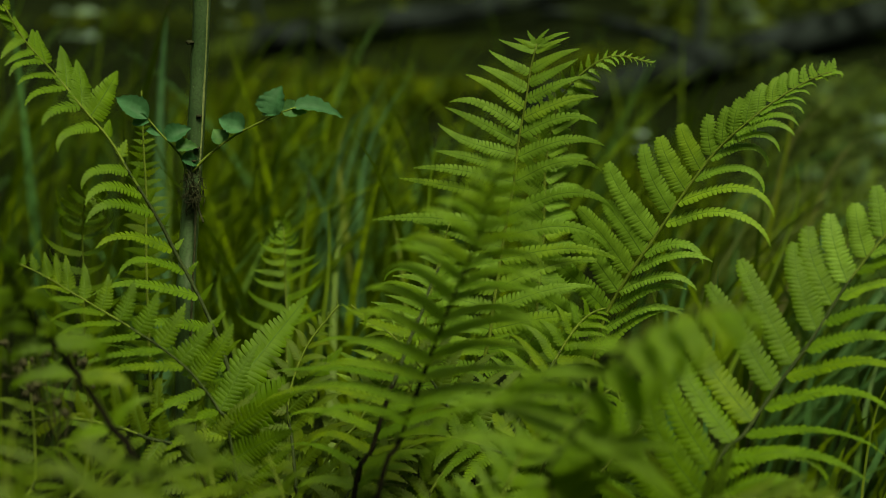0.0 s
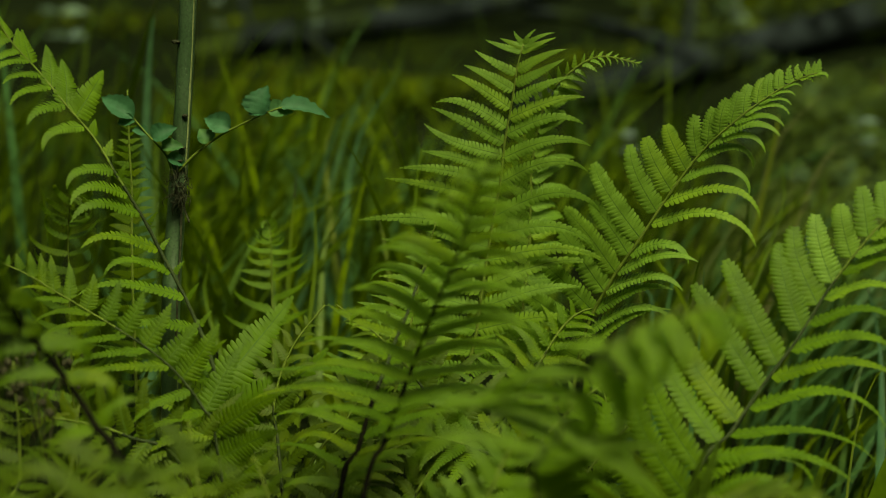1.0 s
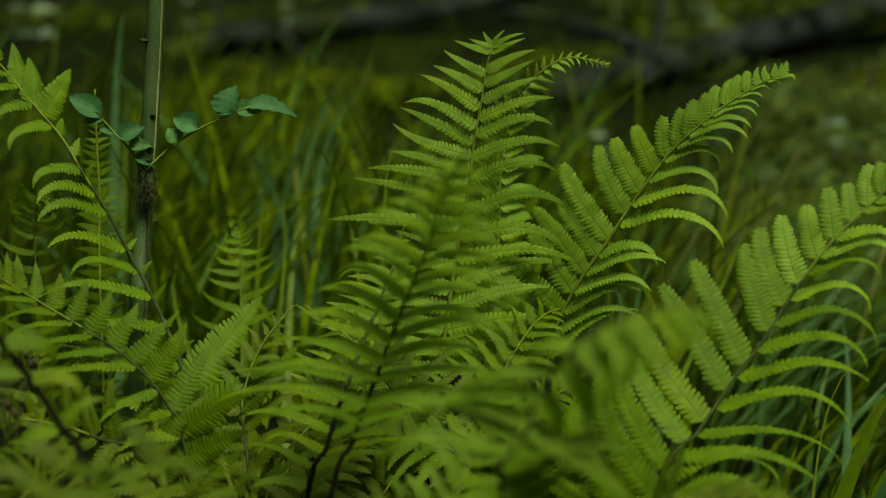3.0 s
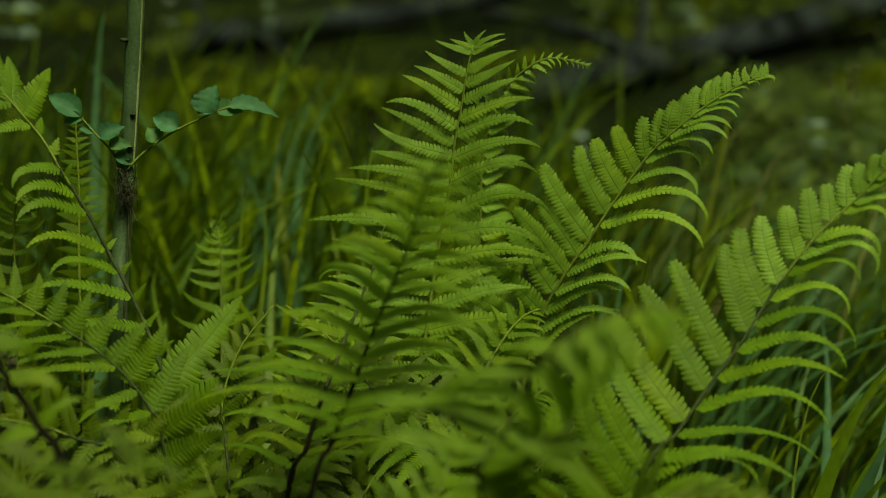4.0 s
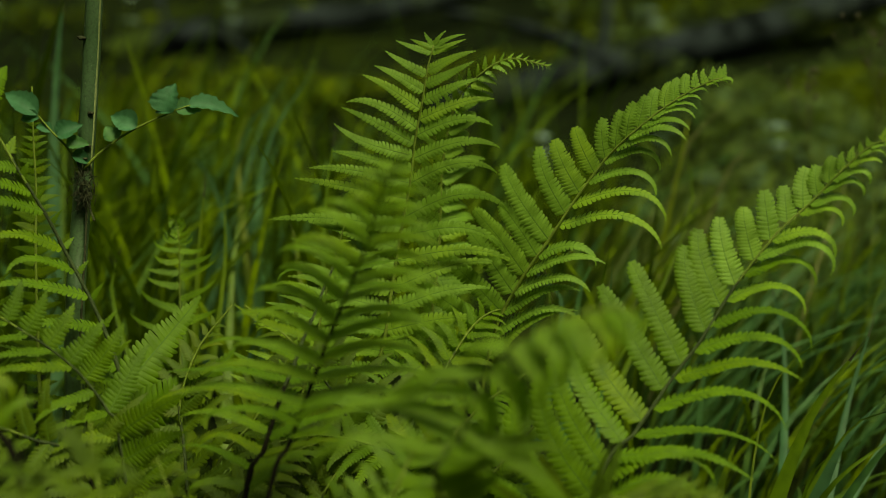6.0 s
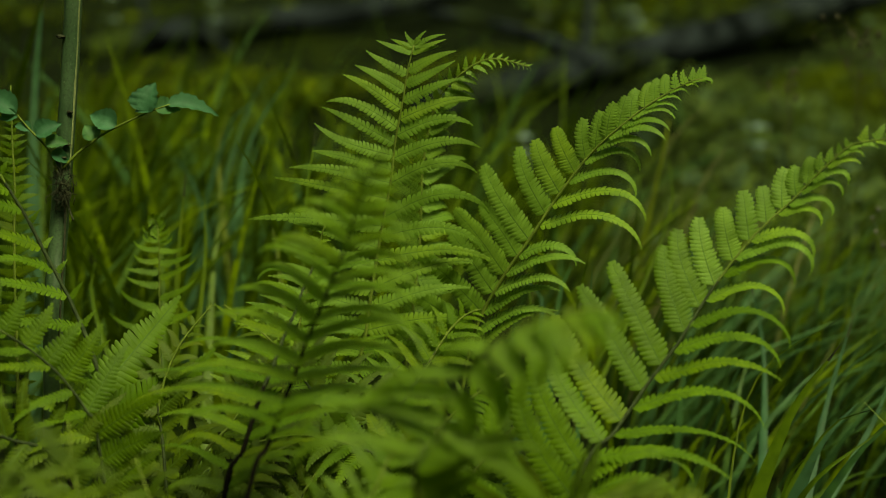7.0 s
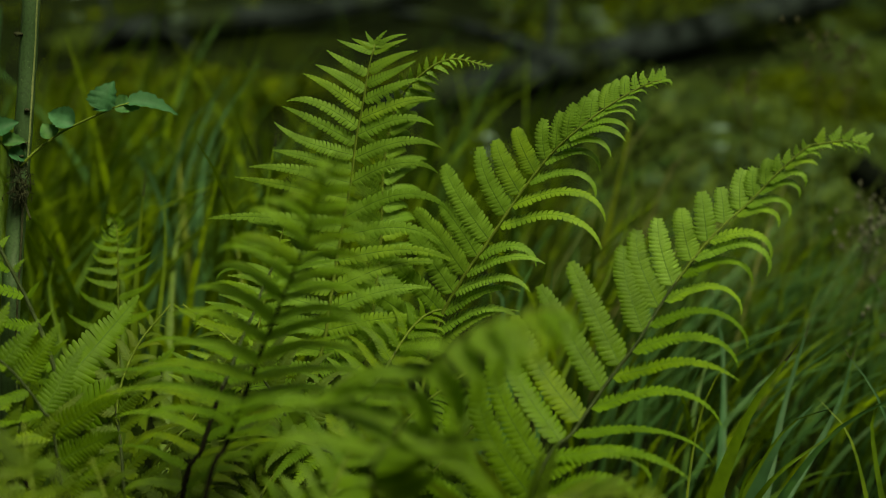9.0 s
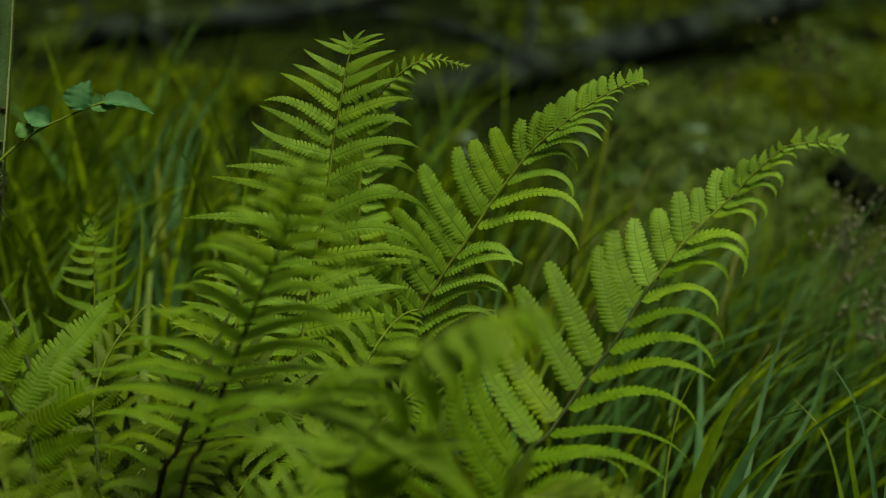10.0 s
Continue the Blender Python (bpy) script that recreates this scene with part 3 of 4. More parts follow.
# ---- the sapling ----
def ovate(length, width, fold, droop, teeth=9):
    verts, faces = [], []
    for i in range(teeth + 1):
        t = i / teeth
        w = width / 2 * (math.sin(math.pi * t ** 0.8) ** 0.85 if 0 < t < 1 else 0.0) * (1.06 if i % 2 else 0.955)
        z = -droop * length * t * t
        ripple, crease = 0.05 * width * math.sin(i * 2.1), 0.018 * width * (1 if i % 2 else -1)
        verts += [(length * t + 0.03 * length * (i % 2), -w, z + fold * w + ripple), (length * t, -w * 0.5, z + fold * w * 0.35 + crease), (length * t, 0, z), (length * t, w * 0.5, z + fold * w * 0.35 - crease), (length * t + 0.03 * length * (i % 2), w, z + fold * w - ripple)]
    for i in range(teeth):
        for k in range(4):
            a = 5 * i + k
            faces.append((a, a + 1, a + 6, a + 5))
    return verts, faces


def build_sapling():
    foot = Vector((-0.269, 1.305, 0.229))
    foot.z = ground_height(foot.x, foot.y) - 0.02
    ob = thing("sapling", foot, "slim young tree stem with smooth green-grey bark and leafy twigs", "sapling")
    pts = [foot, (-0.262, 1.310, 0.301), (-0.259, 1.343, 0.422), (-0.251, 1.364, 0.529), (-0.242, 1.378, 0.659), (-0.225, 1.372, 0.884), (-0.213, 1.360, 1.070)]
    line, _ = spline(pts, 60)
    verts, faces = tube(line, [0.0106 - 0.0035 * i / 60 + 0.0012 * max(0, noise.noise((i * 0.9, 2, 0))) for i in range(61)], 14, 0.05, random.Random(2))
    link("trunk", [v - foot for v in verts], faces, BARK, ob)
    # thin raised strip in lighter bark that imitates the lit right edge
    edge = [p + Vector((0.0078 - 0.0026 * i / 60, -0.0052 + 0.0016 * i / 60, 0)) for i, p in enumerate(line)]
    v, f = tube(edge, [0.0016 + 0.0004 * noise.noise((i * 0.7, 5, 0)) for i in range(61)], 7)
    link("bark_ridge", [q - foot for q in v], f, BARK_RIM_LIT, ob, "raised strip down the stem, paler for the rim light")
    rng = random.Random(12)
    # small bud scars
    for p, s in ((Vector((-0.254, 1.368, 0.617)), 0.0034), (Vector((-0.246, 1.357, 0.544)), 0.0026), (Vector((-0.249, 1.351, 0.513)), 0.003), (Vector((-0.252, 1.348, 0.500)), 0.0026)):
        bm = bmesh.new()
        bmesh.ops.create_icosphere(bm, subdivisions=2, radius=s)
        for v in bm.verts:
            v.co = Vector((v.co.x * 1.3, v.co.y, v.co.z * 0.7)) * (0.8 + 0.4 * rng.random()) + p - foot
        me = bpy.data.meshes.new("bud")
        bm.to_mesh(me)
        bm.free()
        me.materials.append(DRY_ROOT)
        b = new("bud", me)
        b.parent = ob
    twigs = [([(-0.253, 1.347, 0.489), (-0.235, 1.348, 0.507), (-0.207, 1.351, 0.527), (-0.166, 1.349, 0.547), (-0.147, 1.352, 0.554)], [
        (0.34, 115, 0.020, 0.022, 25), (0.56, 150, 0.034, 0.028, 25), (0.80, 82, 0.036, 0.036, 20), (0.84, 165, 0.018, 0.015, 45), (0.9, 12, 0.028, 0.024, 35), (0.97, 8, 0.058, 0.026, 55)]),
        ([(-0.258, 1.345, 0.485), (-0.264, 1.343, 0.507), (-0.282, 1.342, 0.528), (-0.297, 1.347, 0.545)], [
        (0.98, 138, 0.046, 0.028, 30), (0.92, 178, 0.024, 0.016, 30), (0.62, 35, 0.030, 0.024, 25), (0.45, 15, 0.026, 0.018, 35), (0.3, -22, 0.024, 0.016, 30), (0.7, 150, 0.02, 0.015, 40)])]
    for pts, leaves in twigs:
        tl, _ = spline(pts, 24)
        v, f = tube(tl, [0.0017 - 0.001 * i / 24 for i in range(25)], 6)
        tw = link("twig", [p - foot for p in v], f, STEM_GREEN, ob)
        for at, heading, length, width, pitch in leaves:
            p = tl[min(24, int(at * 24))]
            v, f = ovate(length * 0.84, width * 0.85, 0.7, 0.45, 15)
            lf = link("leaf", v, f, BLUE_LEAF, tw)
            a = radians(heading)
            lf.matrix_basis = Matrix.Translation(p - foot) @ Matrix.Rotation(-a, 4, 'Y') @ Matrix.Rotation(radians(90 - pitch if abs(heading) < 90 else 90 + pitch), 4, 'X')
    # dried roots caught on the stem
    verts, faces = [], []
    mid = Vector((-0.251, 1.341, 0.471))
    for k in range(90):
        a = mid + Vector((rng.gauss(0, 0.004), rng.gauss(0, 0.003) - 0.008, rng.uniform(-0.013, 0.016)))
        b = a + Vector((rng.gauss(0, 0.0035), rng.gauss(0, 0.0035), rng.gauss(-0.001, 0.005)))
        c = b + Vector((rng.gauss(0, 0.003), rng.gauss(0, 0.003), rng.gauss(-0.002, 0.005)))
        l, _ = spline([a, b, c], 8)
        v, f = tube(l, [0.00075 * rng.uniform(0.4, 1.2) * (1 - 0.06 * i) for i in range(9)], 5)
        o = len(verts)
        verts += [p - foot for p in v]
        faces += [tuple(o + i for i in q) for q in f]
    link("dry_root_tuft", verts, faces, DRY_ROOT, ob, "tangle of dry brown rootlets")
    for pts in ([(-0.248, 1.339, 0.470), (-0.246, 1.334, 0.454), (-0.241, 1.330, 0.440)], [(-0.250, 1.340, 0.467), (-0.250, 1.330, 0.425), (-0.253, 1.317, 0.370), (-0.255, 1.299, 0.304)]):
        l, _ = spline(pts, 14)
        v, f = tube(l, [0.0012] * 15, 5)
        link("rootlet", [p - foot for p in v], f, DRY_ROOT, ob)


build_sapling()


# ---- the ferns, plant by plant ----
def crown(px):
    p = Vector(px)
    return Vector((p.x, p.y, ground_height(p.x, p.y)))



# the tall fern behind the middle
c = crown((0.058, 1.332, 0.033))
mid_fern = thing("fern", c, "tall fresh green fern with upright lacy fronds", "fern", "fern clump")
frond(mid_fern, [c, (0.040, 1.374, 0.229), (0.050, 1.379, 0.310), (0.059, 1.387, 0.376), (0.067, 1.389, 0.430), (0.074, 1.386, 0.471), (0.078, 1.388, 0.513), (0.085, 1.388, 0.555), (0.090, 1.391, 0.589), (0.096, 1.393, 0.614)], (-0.12, -1, 0.25), 0.12, 18, 0.42,
      dict(lift=4, roll=14, curl=0.15, angle=90, tipangle=70, broad=[(0, 0.02), (0.5, 0.0175), (0.8, 0.0145), (0.95, 0.011), (1, 0.006)], leaflets=[(0.006, 96, 0.017, -30), (0.0, 60, 0.016, -40), (0.001, 100, 0.012, -30), (0.192, 92, 0.14, 16), (0.162, 92, 0.118, 4), (0.145, 83, 0.111, 16), (0.131, 80, 0.087, 8), (0.116, 85, 0.088, -28), (0.103, 71, 0.085, 8), (0.087, 63, 0.083, 52), (0.067, 65, 0.068, 16), (0.048, 69, 0.057, 8), (0.031, 71, 0.048, -12), (0.008, 87, 0.037, -16), (0.003, 83, 0.024, -8)]),
      dict(lift=4, roll=16, curl=0.2, angle=66, tipangle=52, bend=45, broad=[(0, 0.02), (0.5, 0.0175), (0.8, 0.0145), (0.95, 0.011), (1, 0.006)], leaflets=[(0.006, 70, 0.026, -20), (0.0, 22, 0.019, 20), (0.001, 75, 0.015, -30), (0.229, 65, 0.133, 56), (0.204, 64, 0.128, 68), (0.183, 47, 0.126, 88), (0.145, 52, 0.101, 76), (0.119, 60, 0.096, 56), (0.095, 56, 0.086, 52), (0.078, 55, 0.082, 28), (0.059, 52, 0.063, 12), (0.042, 57, 0.058, -8), (0.028, 51, 0.053, 16), (0.009, 53, 0.038, 4), (0.002, 43, 0.034, 24)]),
      wide=0.2, seed=1, crowd=1.15, fill=0.8)
frond(mid_fern, [c, (0.091, 1.414, 0.228), (0.109, 1.447, 0.380), (0.112, 1.456, 0.479), (0.125, 1.445, 0.549), (0.153, 1.436, 0.584), (0.182, 1.433, 0.598), (0.220, 1.427, 0.591)], (0.5, -0.6, 0.6), 0.075, 34, 0.4,
      dict(angle=60, lift=10, roll=0, curl=0.3, reach=[(0, 0.07), (0.6, 0.05), (0.75, 0.02), (0.85, 0.012), (1, 0.006)]), dict(angle=[(0, 75), (0.6, 75), (0.8, 60), (1, 40)], lift=4, roll=35, curl=0.6, reach=[(0, 0.08), (0.5, 0.07), (0.7, 0.045), (0.82, 0.02), (1, 0.006)]), seed=2, peak=0.15, low=0.8)
frond(mid_fern, [c, (0.136, 1.352, 0.186), (0.165, 1.371, 0.312), (0.192, 1.364, 0.375), (0.217, 1.360, 0.416), (0.244, 1.359, 0.461), (0.273, 1.356, 0.504), (0.297, 1.345, 0.533), (0.323, 1.342, 0.556), (0.349, 1.338, 0.575), (0.372, 1.333, 0.588), (0.382, 1.330, 0.591)], (-0.3, -0.9, 0.35), 0.12, 24, 0.42,
      dict(lift=-2, roll=0, curl=0.2, angle=74, tipangle=60, blunt=True, broad=[(0, 0.024), (0.5, 0.0225), (0.62, 0.0195), (0.75, 0.0155), (0.9, 0.0105), (1, 0.0085)], reach=[(0, 0.12), (0.9, 0.017), (1, 0.014)], between=[(0.0, 0.012), (0.26, 9.0)], leaflets=[(0.247, 75, 0.097, -16), (0.215, 68, 0.079, -24), (0.189, 67, 0.066, -16), (0.163, 66, 0.053, -12), (0.145, 54, 0.043, -28), (0.13, 45, 0.038, -16), (0.114, 45, 0.037, -20), (0.098, 42, 0.034, -8), (0.082, 52, 0.031, -36), (0.065, 55, 0.027, -48), (0.053, 61, 0.024, -40), (0.04, 66, 0.021, -36), (0.028, 75, 0.019, -44), (0.018, 90, 0.016, -56)]),
      dict(lift=2, roll=47, curl=0.2, angle=36, tipangle=10, bend=70, broad=[(0, 0.02), (0.5, 0.0185), (0.62, 0.0165), (0.75, 0.0135), (0.9, 0.0095), (1, 0.0085)], reach=[(0, 0.12), (0.9, 0.016), (1, 0.014)], between=[(0.0, 0.022), (0.26, 9.0)], leaflets=[(0.229, 39, 0.124, 84), (0.205, 33, 0.114, 92), (0.175, 29, 0.089, 116), (0.149, 22, 0.073, 120), (0.13, 19, 0.07, 92), (0.112, 18, 0.067, 68), (0.095, 19, 0.054, 64), (0.082, 11, 0.049, 84), (0.065, 15, 0.035, 72), (0.051, 11, 0.027, 68), (0.037, 4, 0.021, 72)]),
      wide=0.17, loose=0.5, seed=3, crowd=1.6, fill=0.7)

frond(mid_fern, [c, *[(-0.051, 1.330, 0.196), (-0.035, 1.335, 0.262), (-0.020, 1.345, 0.326), (-0.010, 1.355, 0.372), (-0.000, 1.360, 0.410), (0.007, 1.360, 0.434)]], (-0.1, -1, 0.3), 0.085, 20, 0.45,
      dict(angle=86, tipangle=70, roll=16, curl=0.2, bend=20), dict(angle=70, tipangle=52, roll=16, curl=0.2, bend=30), wide=0.2, seed=4, crowd=1.2, fill=0.7)

# the fern with two dark stalks, in front
c = crown((-0.107, 1.040, 0.131))
front_fern = thing("fern", c, "large green fern with dark scaly stalks and wide spread fronds", "fern", "fern clump")
NARROW = [(0, 0.0145), (0.5, 0.0155), (0.8, 0.0135), (1, 0.007)]
# lower leaflets take the shaded leaf colour, since the upper ones overhang them
frond(front_fern, [c, *[(-0.054, 1.05, 0.267), (-0.038, 1.06, 0.307), (-0.026, 1.065, 0.34), (-0.012, 1.065, 0.379), (-0.002, 1.06, 0.408), (0.008, 1.05, 0.437), (0.018, 1.035, 0.466), (0.027, 1.012, 0.496), (0.032, 0.985, 0.526), (0.039, 0.955, 0.555), (0.051, 0.93, 0.577)]], (0.05, -0.85, 0.5), 0.10, 23, 0.5,
      dict(roll=[(0, 66), (0.3, 72), (0.7, 84), (1, 88)], curl=0.2, angle=88, tipangle=60, bend=45, broad=NARROW, leaflets=[(0.309, 89, 0.089, 48), (0.292, 93, 0.109, 44), (0.268, 95, 0.109, 32), (0.252, 84, 0.086, 40), (0.232, 75, 0.087, 52), (0.211, 73, 0.08, 60), (0.189, 65, 0.079, 88), (0.167, 67, 0.081, 108), (0.148, 62, 0.077, 120), (0.122, 52, 0.063, 124), (0.101, 34, 0.054, 124), (0.078, 44, 0.041, 128), (0.059, 51, 0.031, 128), (0.04, 74, 0.027, 124), (0.025, 106, 0.023, 76)]),
      dict(roll=[(0, 66), (0.3, 72), (0.7, 84), (1, 88)], curl=0.2, angle=50, tipangle=20, bend=45, broad=NARROW, leaflets=[(0.289, 48, 0.109, 48), (0.269, 52, 0.114, 32), (0.249, 49, 0.109, 44), (0.23, 43, 0.104, 48), (0.21, 39, 0.099, 60), (0.191, 34, 0.093, 64), (0.173, 31, 0.086, 64), (0.151, 27, 0.08, 56), (0.128, 25, 0.072, 56), (0.104, 30, 0.06, 68), (0.084, 28, 0.053, 56), (0.063, 22, 0.049, 52), (0.044, 20, 0.045, 36), (0.03, 13, 0.04, 32), (0.018, 8, 0.031, 32)]),
      dark_to=0.3, crowd=1.2, loose=1.5, seed=5, stalk=STEM_DARK, leaf=FERN_SHADED, fresh=FERN_YOUNG, fresh_from=0.18, young=True, radius=0.0042)
frond(front_fern, [c, *[(-0.079, 1.12, 0.235), (-0.064, 1.14, 0.271), (-0.05, 1.16, 0.314), (-0.04, 1.175, 0.336), (-0.03, 1.19, 0.361), (-0.02, 1.205, 0.381), (-0.011, 1.225, 0.403), (0.001, 1.25, 0.424)]], (-0.1, -0.85, 0.5), 0.10, 18, 0.52,
      dict(roll=42, curl=0.2, angle=86, tipangle=70, bend=45, broad=NARROW, leaflets=[(0.202, 85, 0.066, 68), (0.183, 81, 0.088, 52), (0.156, 88, 0.121, 44), (0.132, 98, 0.118, 16), (0.112, 83, 0.087, 60), (0.089, 96, 0.073, -32), (0.068, 85, 0.063, 88), (0.05, 69, 0.059, 72), (0.031, 76, 0.055, 92)]),
      dict(roll=36, curl=0.2, angle=56, tipangle=40, bend=30, broad=NARROW, leaflets=[(0.164, 57, 0.088, 40), (0.134, 53, 0.082, 32), (0.115, 61, 0.113, -12), (0.092, 63, 0.116, -16), (0.069, 58, 0.107, 0), (0.05, 53, 0.093, 32), (0.034, 46, 0.084, 36), (0.018, 38, 0.069, 44)]),
      dark_to=0.45, crowd=1.2, loose=1.6, seed=6, stalk=STEM_DARK, leaf=FERN_SHADED, radius=0.0042)

# the fern on the right
c = crown((0.172, 1.077, 0.110))
right_fern = thing("fern", c, "green fern with one long arching frond over the grass", "fern", "fern clump")
frond(right_fern, [c, (0.231, 1.105, 0.250), (0.269, 1.131, 0.293), (0.303, 1.154, 0.332), (0.332, 1.168, 0.366), (0.368, 1.192, 0.412), (0.406, 1.202, 0.459), (0.442, 1.208, 0.492), (0.465, 1.205, 0.520), (0.488, 1.200, 0.544), (0.501, 1.195, 0.549), (0.519, 1.189, 0.553), (0.533, 1.182, 0.551)], (-0.3, -0.9, 0.35), 0.13, 28, 0.24,
      dict(lift=-2, roll=0, curl=0.15, angle=62, tipangle=45, blunt=True, broad=[(0, 0.0235), (0.35, 0.0245), (0.55, 0.0245), (0.7, 0.02), (0.8, 0.0155), (0.9, 0.0105), (1, 0.008)], reach=[(0, 0.12), (0.85, 0.024), (0.92, 0.018), (1, 0.014)], between=[(0.0, 0.045), (0.5, 9.0)], leaflets=[(0.494, 71, 0.129, -68), (0.474, 56, 0.123, -48), (0.447, 58, 0.121, -32), (0.416, 79, 0.124, -32), (0.387, 70, 0.123, -24), (0.351, 62, 0.121, 0), (0.322, 60, 0.112, -4), (0.284, 51, 0.092, -24), (0.255, 53, 0.083, -32), (0.23, 51, 0.069, -24), (0.201, 51, 0.053, -16), (0.177, 44, 0.050, 0), (0.154, 49, 0.037, 4), (0.134, 49, 0.041, -28), (0.116, 54, 0.029, -36), (0.101, 42, 0.025, -28), (0.085, 51, 0.018, -40), (0.074, 44, 0.015, -20), (0.061, 57, 0.010, 0), (0.052, 67, 0.009, 0)]),
      dict(lift=2, roll=46, curl=0.2, angle=44, tipangle=20, bend=60, broad=[(0, 0.027), (0.55, 0.0235), (0.75, 0.018), (0.86, 0.0135), (0.9, 0.0105), (1, 0.008)], reach=[(0, 0.13), (0.85, 0.024), (0.92, 0.018), (1, 0.014)], between=[(0.0, 0.055), (0.45, 9.0)], leaflets=[(0.434, 51, 0.128, 40), (0.403, 32, 0.145, 52), (0.372, 34, 0.135, 76), (0.336, 36, 0.123, 48), (0.306, 30, 0.114, 92), (0.275, 35, 0.112, 108), (0.248, 28, 0.092, 104), (0.219, 22, 0.086, 116), (0.199, 24, 0.094, 128), (0.177, 26, 0.08, 128), (0.141, 20, 0.054, 116), (0.128, 17, 0.056, 128), (0.112, 11, 0.051, 128), (0.098, 10, 0.047, 128), (0.078, 19, 0.033, 64), (0.065, 12, 0.029, 100)]),
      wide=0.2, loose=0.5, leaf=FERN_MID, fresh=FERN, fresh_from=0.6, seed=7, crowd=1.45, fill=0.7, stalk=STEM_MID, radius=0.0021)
frond(right_fern, [c, *[(0.075, 0.86, 0.344), (0.084, 0.85, 0.387), (0.09, 0.845, 0.409), (0.098, 0.84, 0.436), (0.108, 0.83, 0.458), (0.124, 0.825, 0.474), (0.143, 0.82, 0.486), (0.166, 0.82, 0.492), (0.183, 0.82, 0.494), (0.196, 0.82, 0.489)]], (0.1, -0.85, 0.5), 0.085, 12, 0.62,
      dict(roll=[(0, 40), (0.5, 58), (1, 66)], curl=0.2, broad=[(0, 0.0115), (0.6, 0.014), (0.8, 0.018), (1, 0.014)], leaflets=[(0.192, 84, 0.117, 128), (0.173, 92, 0.142, 108), (0.157, 94, 0.133, 96), (0.134, 106, 0.111, 72), (0.115, 117, 0.087, 88), (0.091, 129, 0.041, 108)]),
      dict(roll=[(0, 50), (0.5, 45), (1, 40)], curl=0.2, broad=[(0, 0.015), (0.5, 0.02), (0.8, 0.021), (1, 0.015)], leaflets=[(0.161, 91, 0.094, 20), (0.134, 122, 0.047, 96), (0.11, 106, 0.056, 108), (0.086, 85, 0.048, 88), (0.069, 68, 0.048, 100), (0.051, 66, 0.043, 80), (0.034, 57, 0.039, 100), (0.022, 47, 0.032, 108), (0.01, 33, 0.023, 88)]),
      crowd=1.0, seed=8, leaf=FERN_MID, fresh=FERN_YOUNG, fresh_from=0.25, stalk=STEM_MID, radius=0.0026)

# the fern on the left
c = crown((-0.168, 1.169, 0.087))
left_fern = thing("fern", c, "green fern with a long frond arching away beside the sapling", "fern", "fern clump")
frond(left_fern, [c, (-0.196, 1.234, 0.265), (-0.204, 1.248, 0.293), (-0.214, 1.262, 0.323), (-0.237, 1.282, 0.370), (-0.264, 1.299, 0.416), (-0.280, 1.303, 0.448), (-0.307, 1.306, 0.495), (-0.327, 1.316, 0.526), (-0.353, 1.314, 0.560), (-0.378, 1.321, 0.590), (-0.404, 1.316, 0.623), (-0.420, 1.313, 0.656)], (0.3, -0.5, 0.75), 0.10, 21, 0.33,
      dict(lift=0, roll=30, curl=0.2, angle=50, reach=[(0, 0.12), (0.7, 0.1), (0.95, 0.02), (1, 0.012)], broad=[(0, 0.023), (0.5, 0.02), (0.8, 0.017), (1, 0.008)], between=[(0.0, 0.026), (0.43, 9.0)], leaflets=[(0.416, 62, 0.109, 46), (0.377, 57, 0.09, 43), (0.341, 53, 0.109, 38), (0.313, 39, 0.077, 70), (0.287, 41, 0.083, 58), (0.247, 45, 0.079, 67), (0.225, 42, 0.071, 77), (0.199, 52, 0.061, 77), (0.146, 60, 0.056, 70), (0.118, 65, 0.048, 58), (0.096, 71, 0.049, 60), (0.081, 57, 0.043, 62), (0.062, 57, 0.046, 46), (0.049, 72, 0.038, 17), (0.034, 88, 0.035, 19)]),
      dict(lift=[(0, 0), (0.14, 0), (0.2, 25), (0.6, 25), (0.68, 0), (1, 0)], roll=0, curl=0.2, angle=62, reach=[(0, 0.12), (0.14, 0.125), (0.2, 0.02), (0.6, 0.016), (0.9, 0.03), (1, 0.015)], broad=[(0, 0.044), (0.15, 0.044), (0.2, 0.008), (0.55, 0.006), (0.66, 0.031), (0.8, 0.025), (0.95, 0.017), (1, 0.01)], between=[(0.0, 0.014), (0.155, 0.42)], leaflets=[(0.471, 72, 0.132, -28), (0.437, 54, 0.136, 0), (0.133, 75, 0.074, 0), (0.12, 45, 0.055, -8), (0.097, 35, 0.052, -8), (0.067, 29, 0.039, 28), (0.052, 49, 0.029, 4), (0.037, 20, 0.026, 40), (0.024, -26, 0.027, 112)]),
      seed=9, leaf=FERN_MID, stalk=STEM_MID, radius=0.003, wide=0.2, fill=0.95, crowd=1.3)
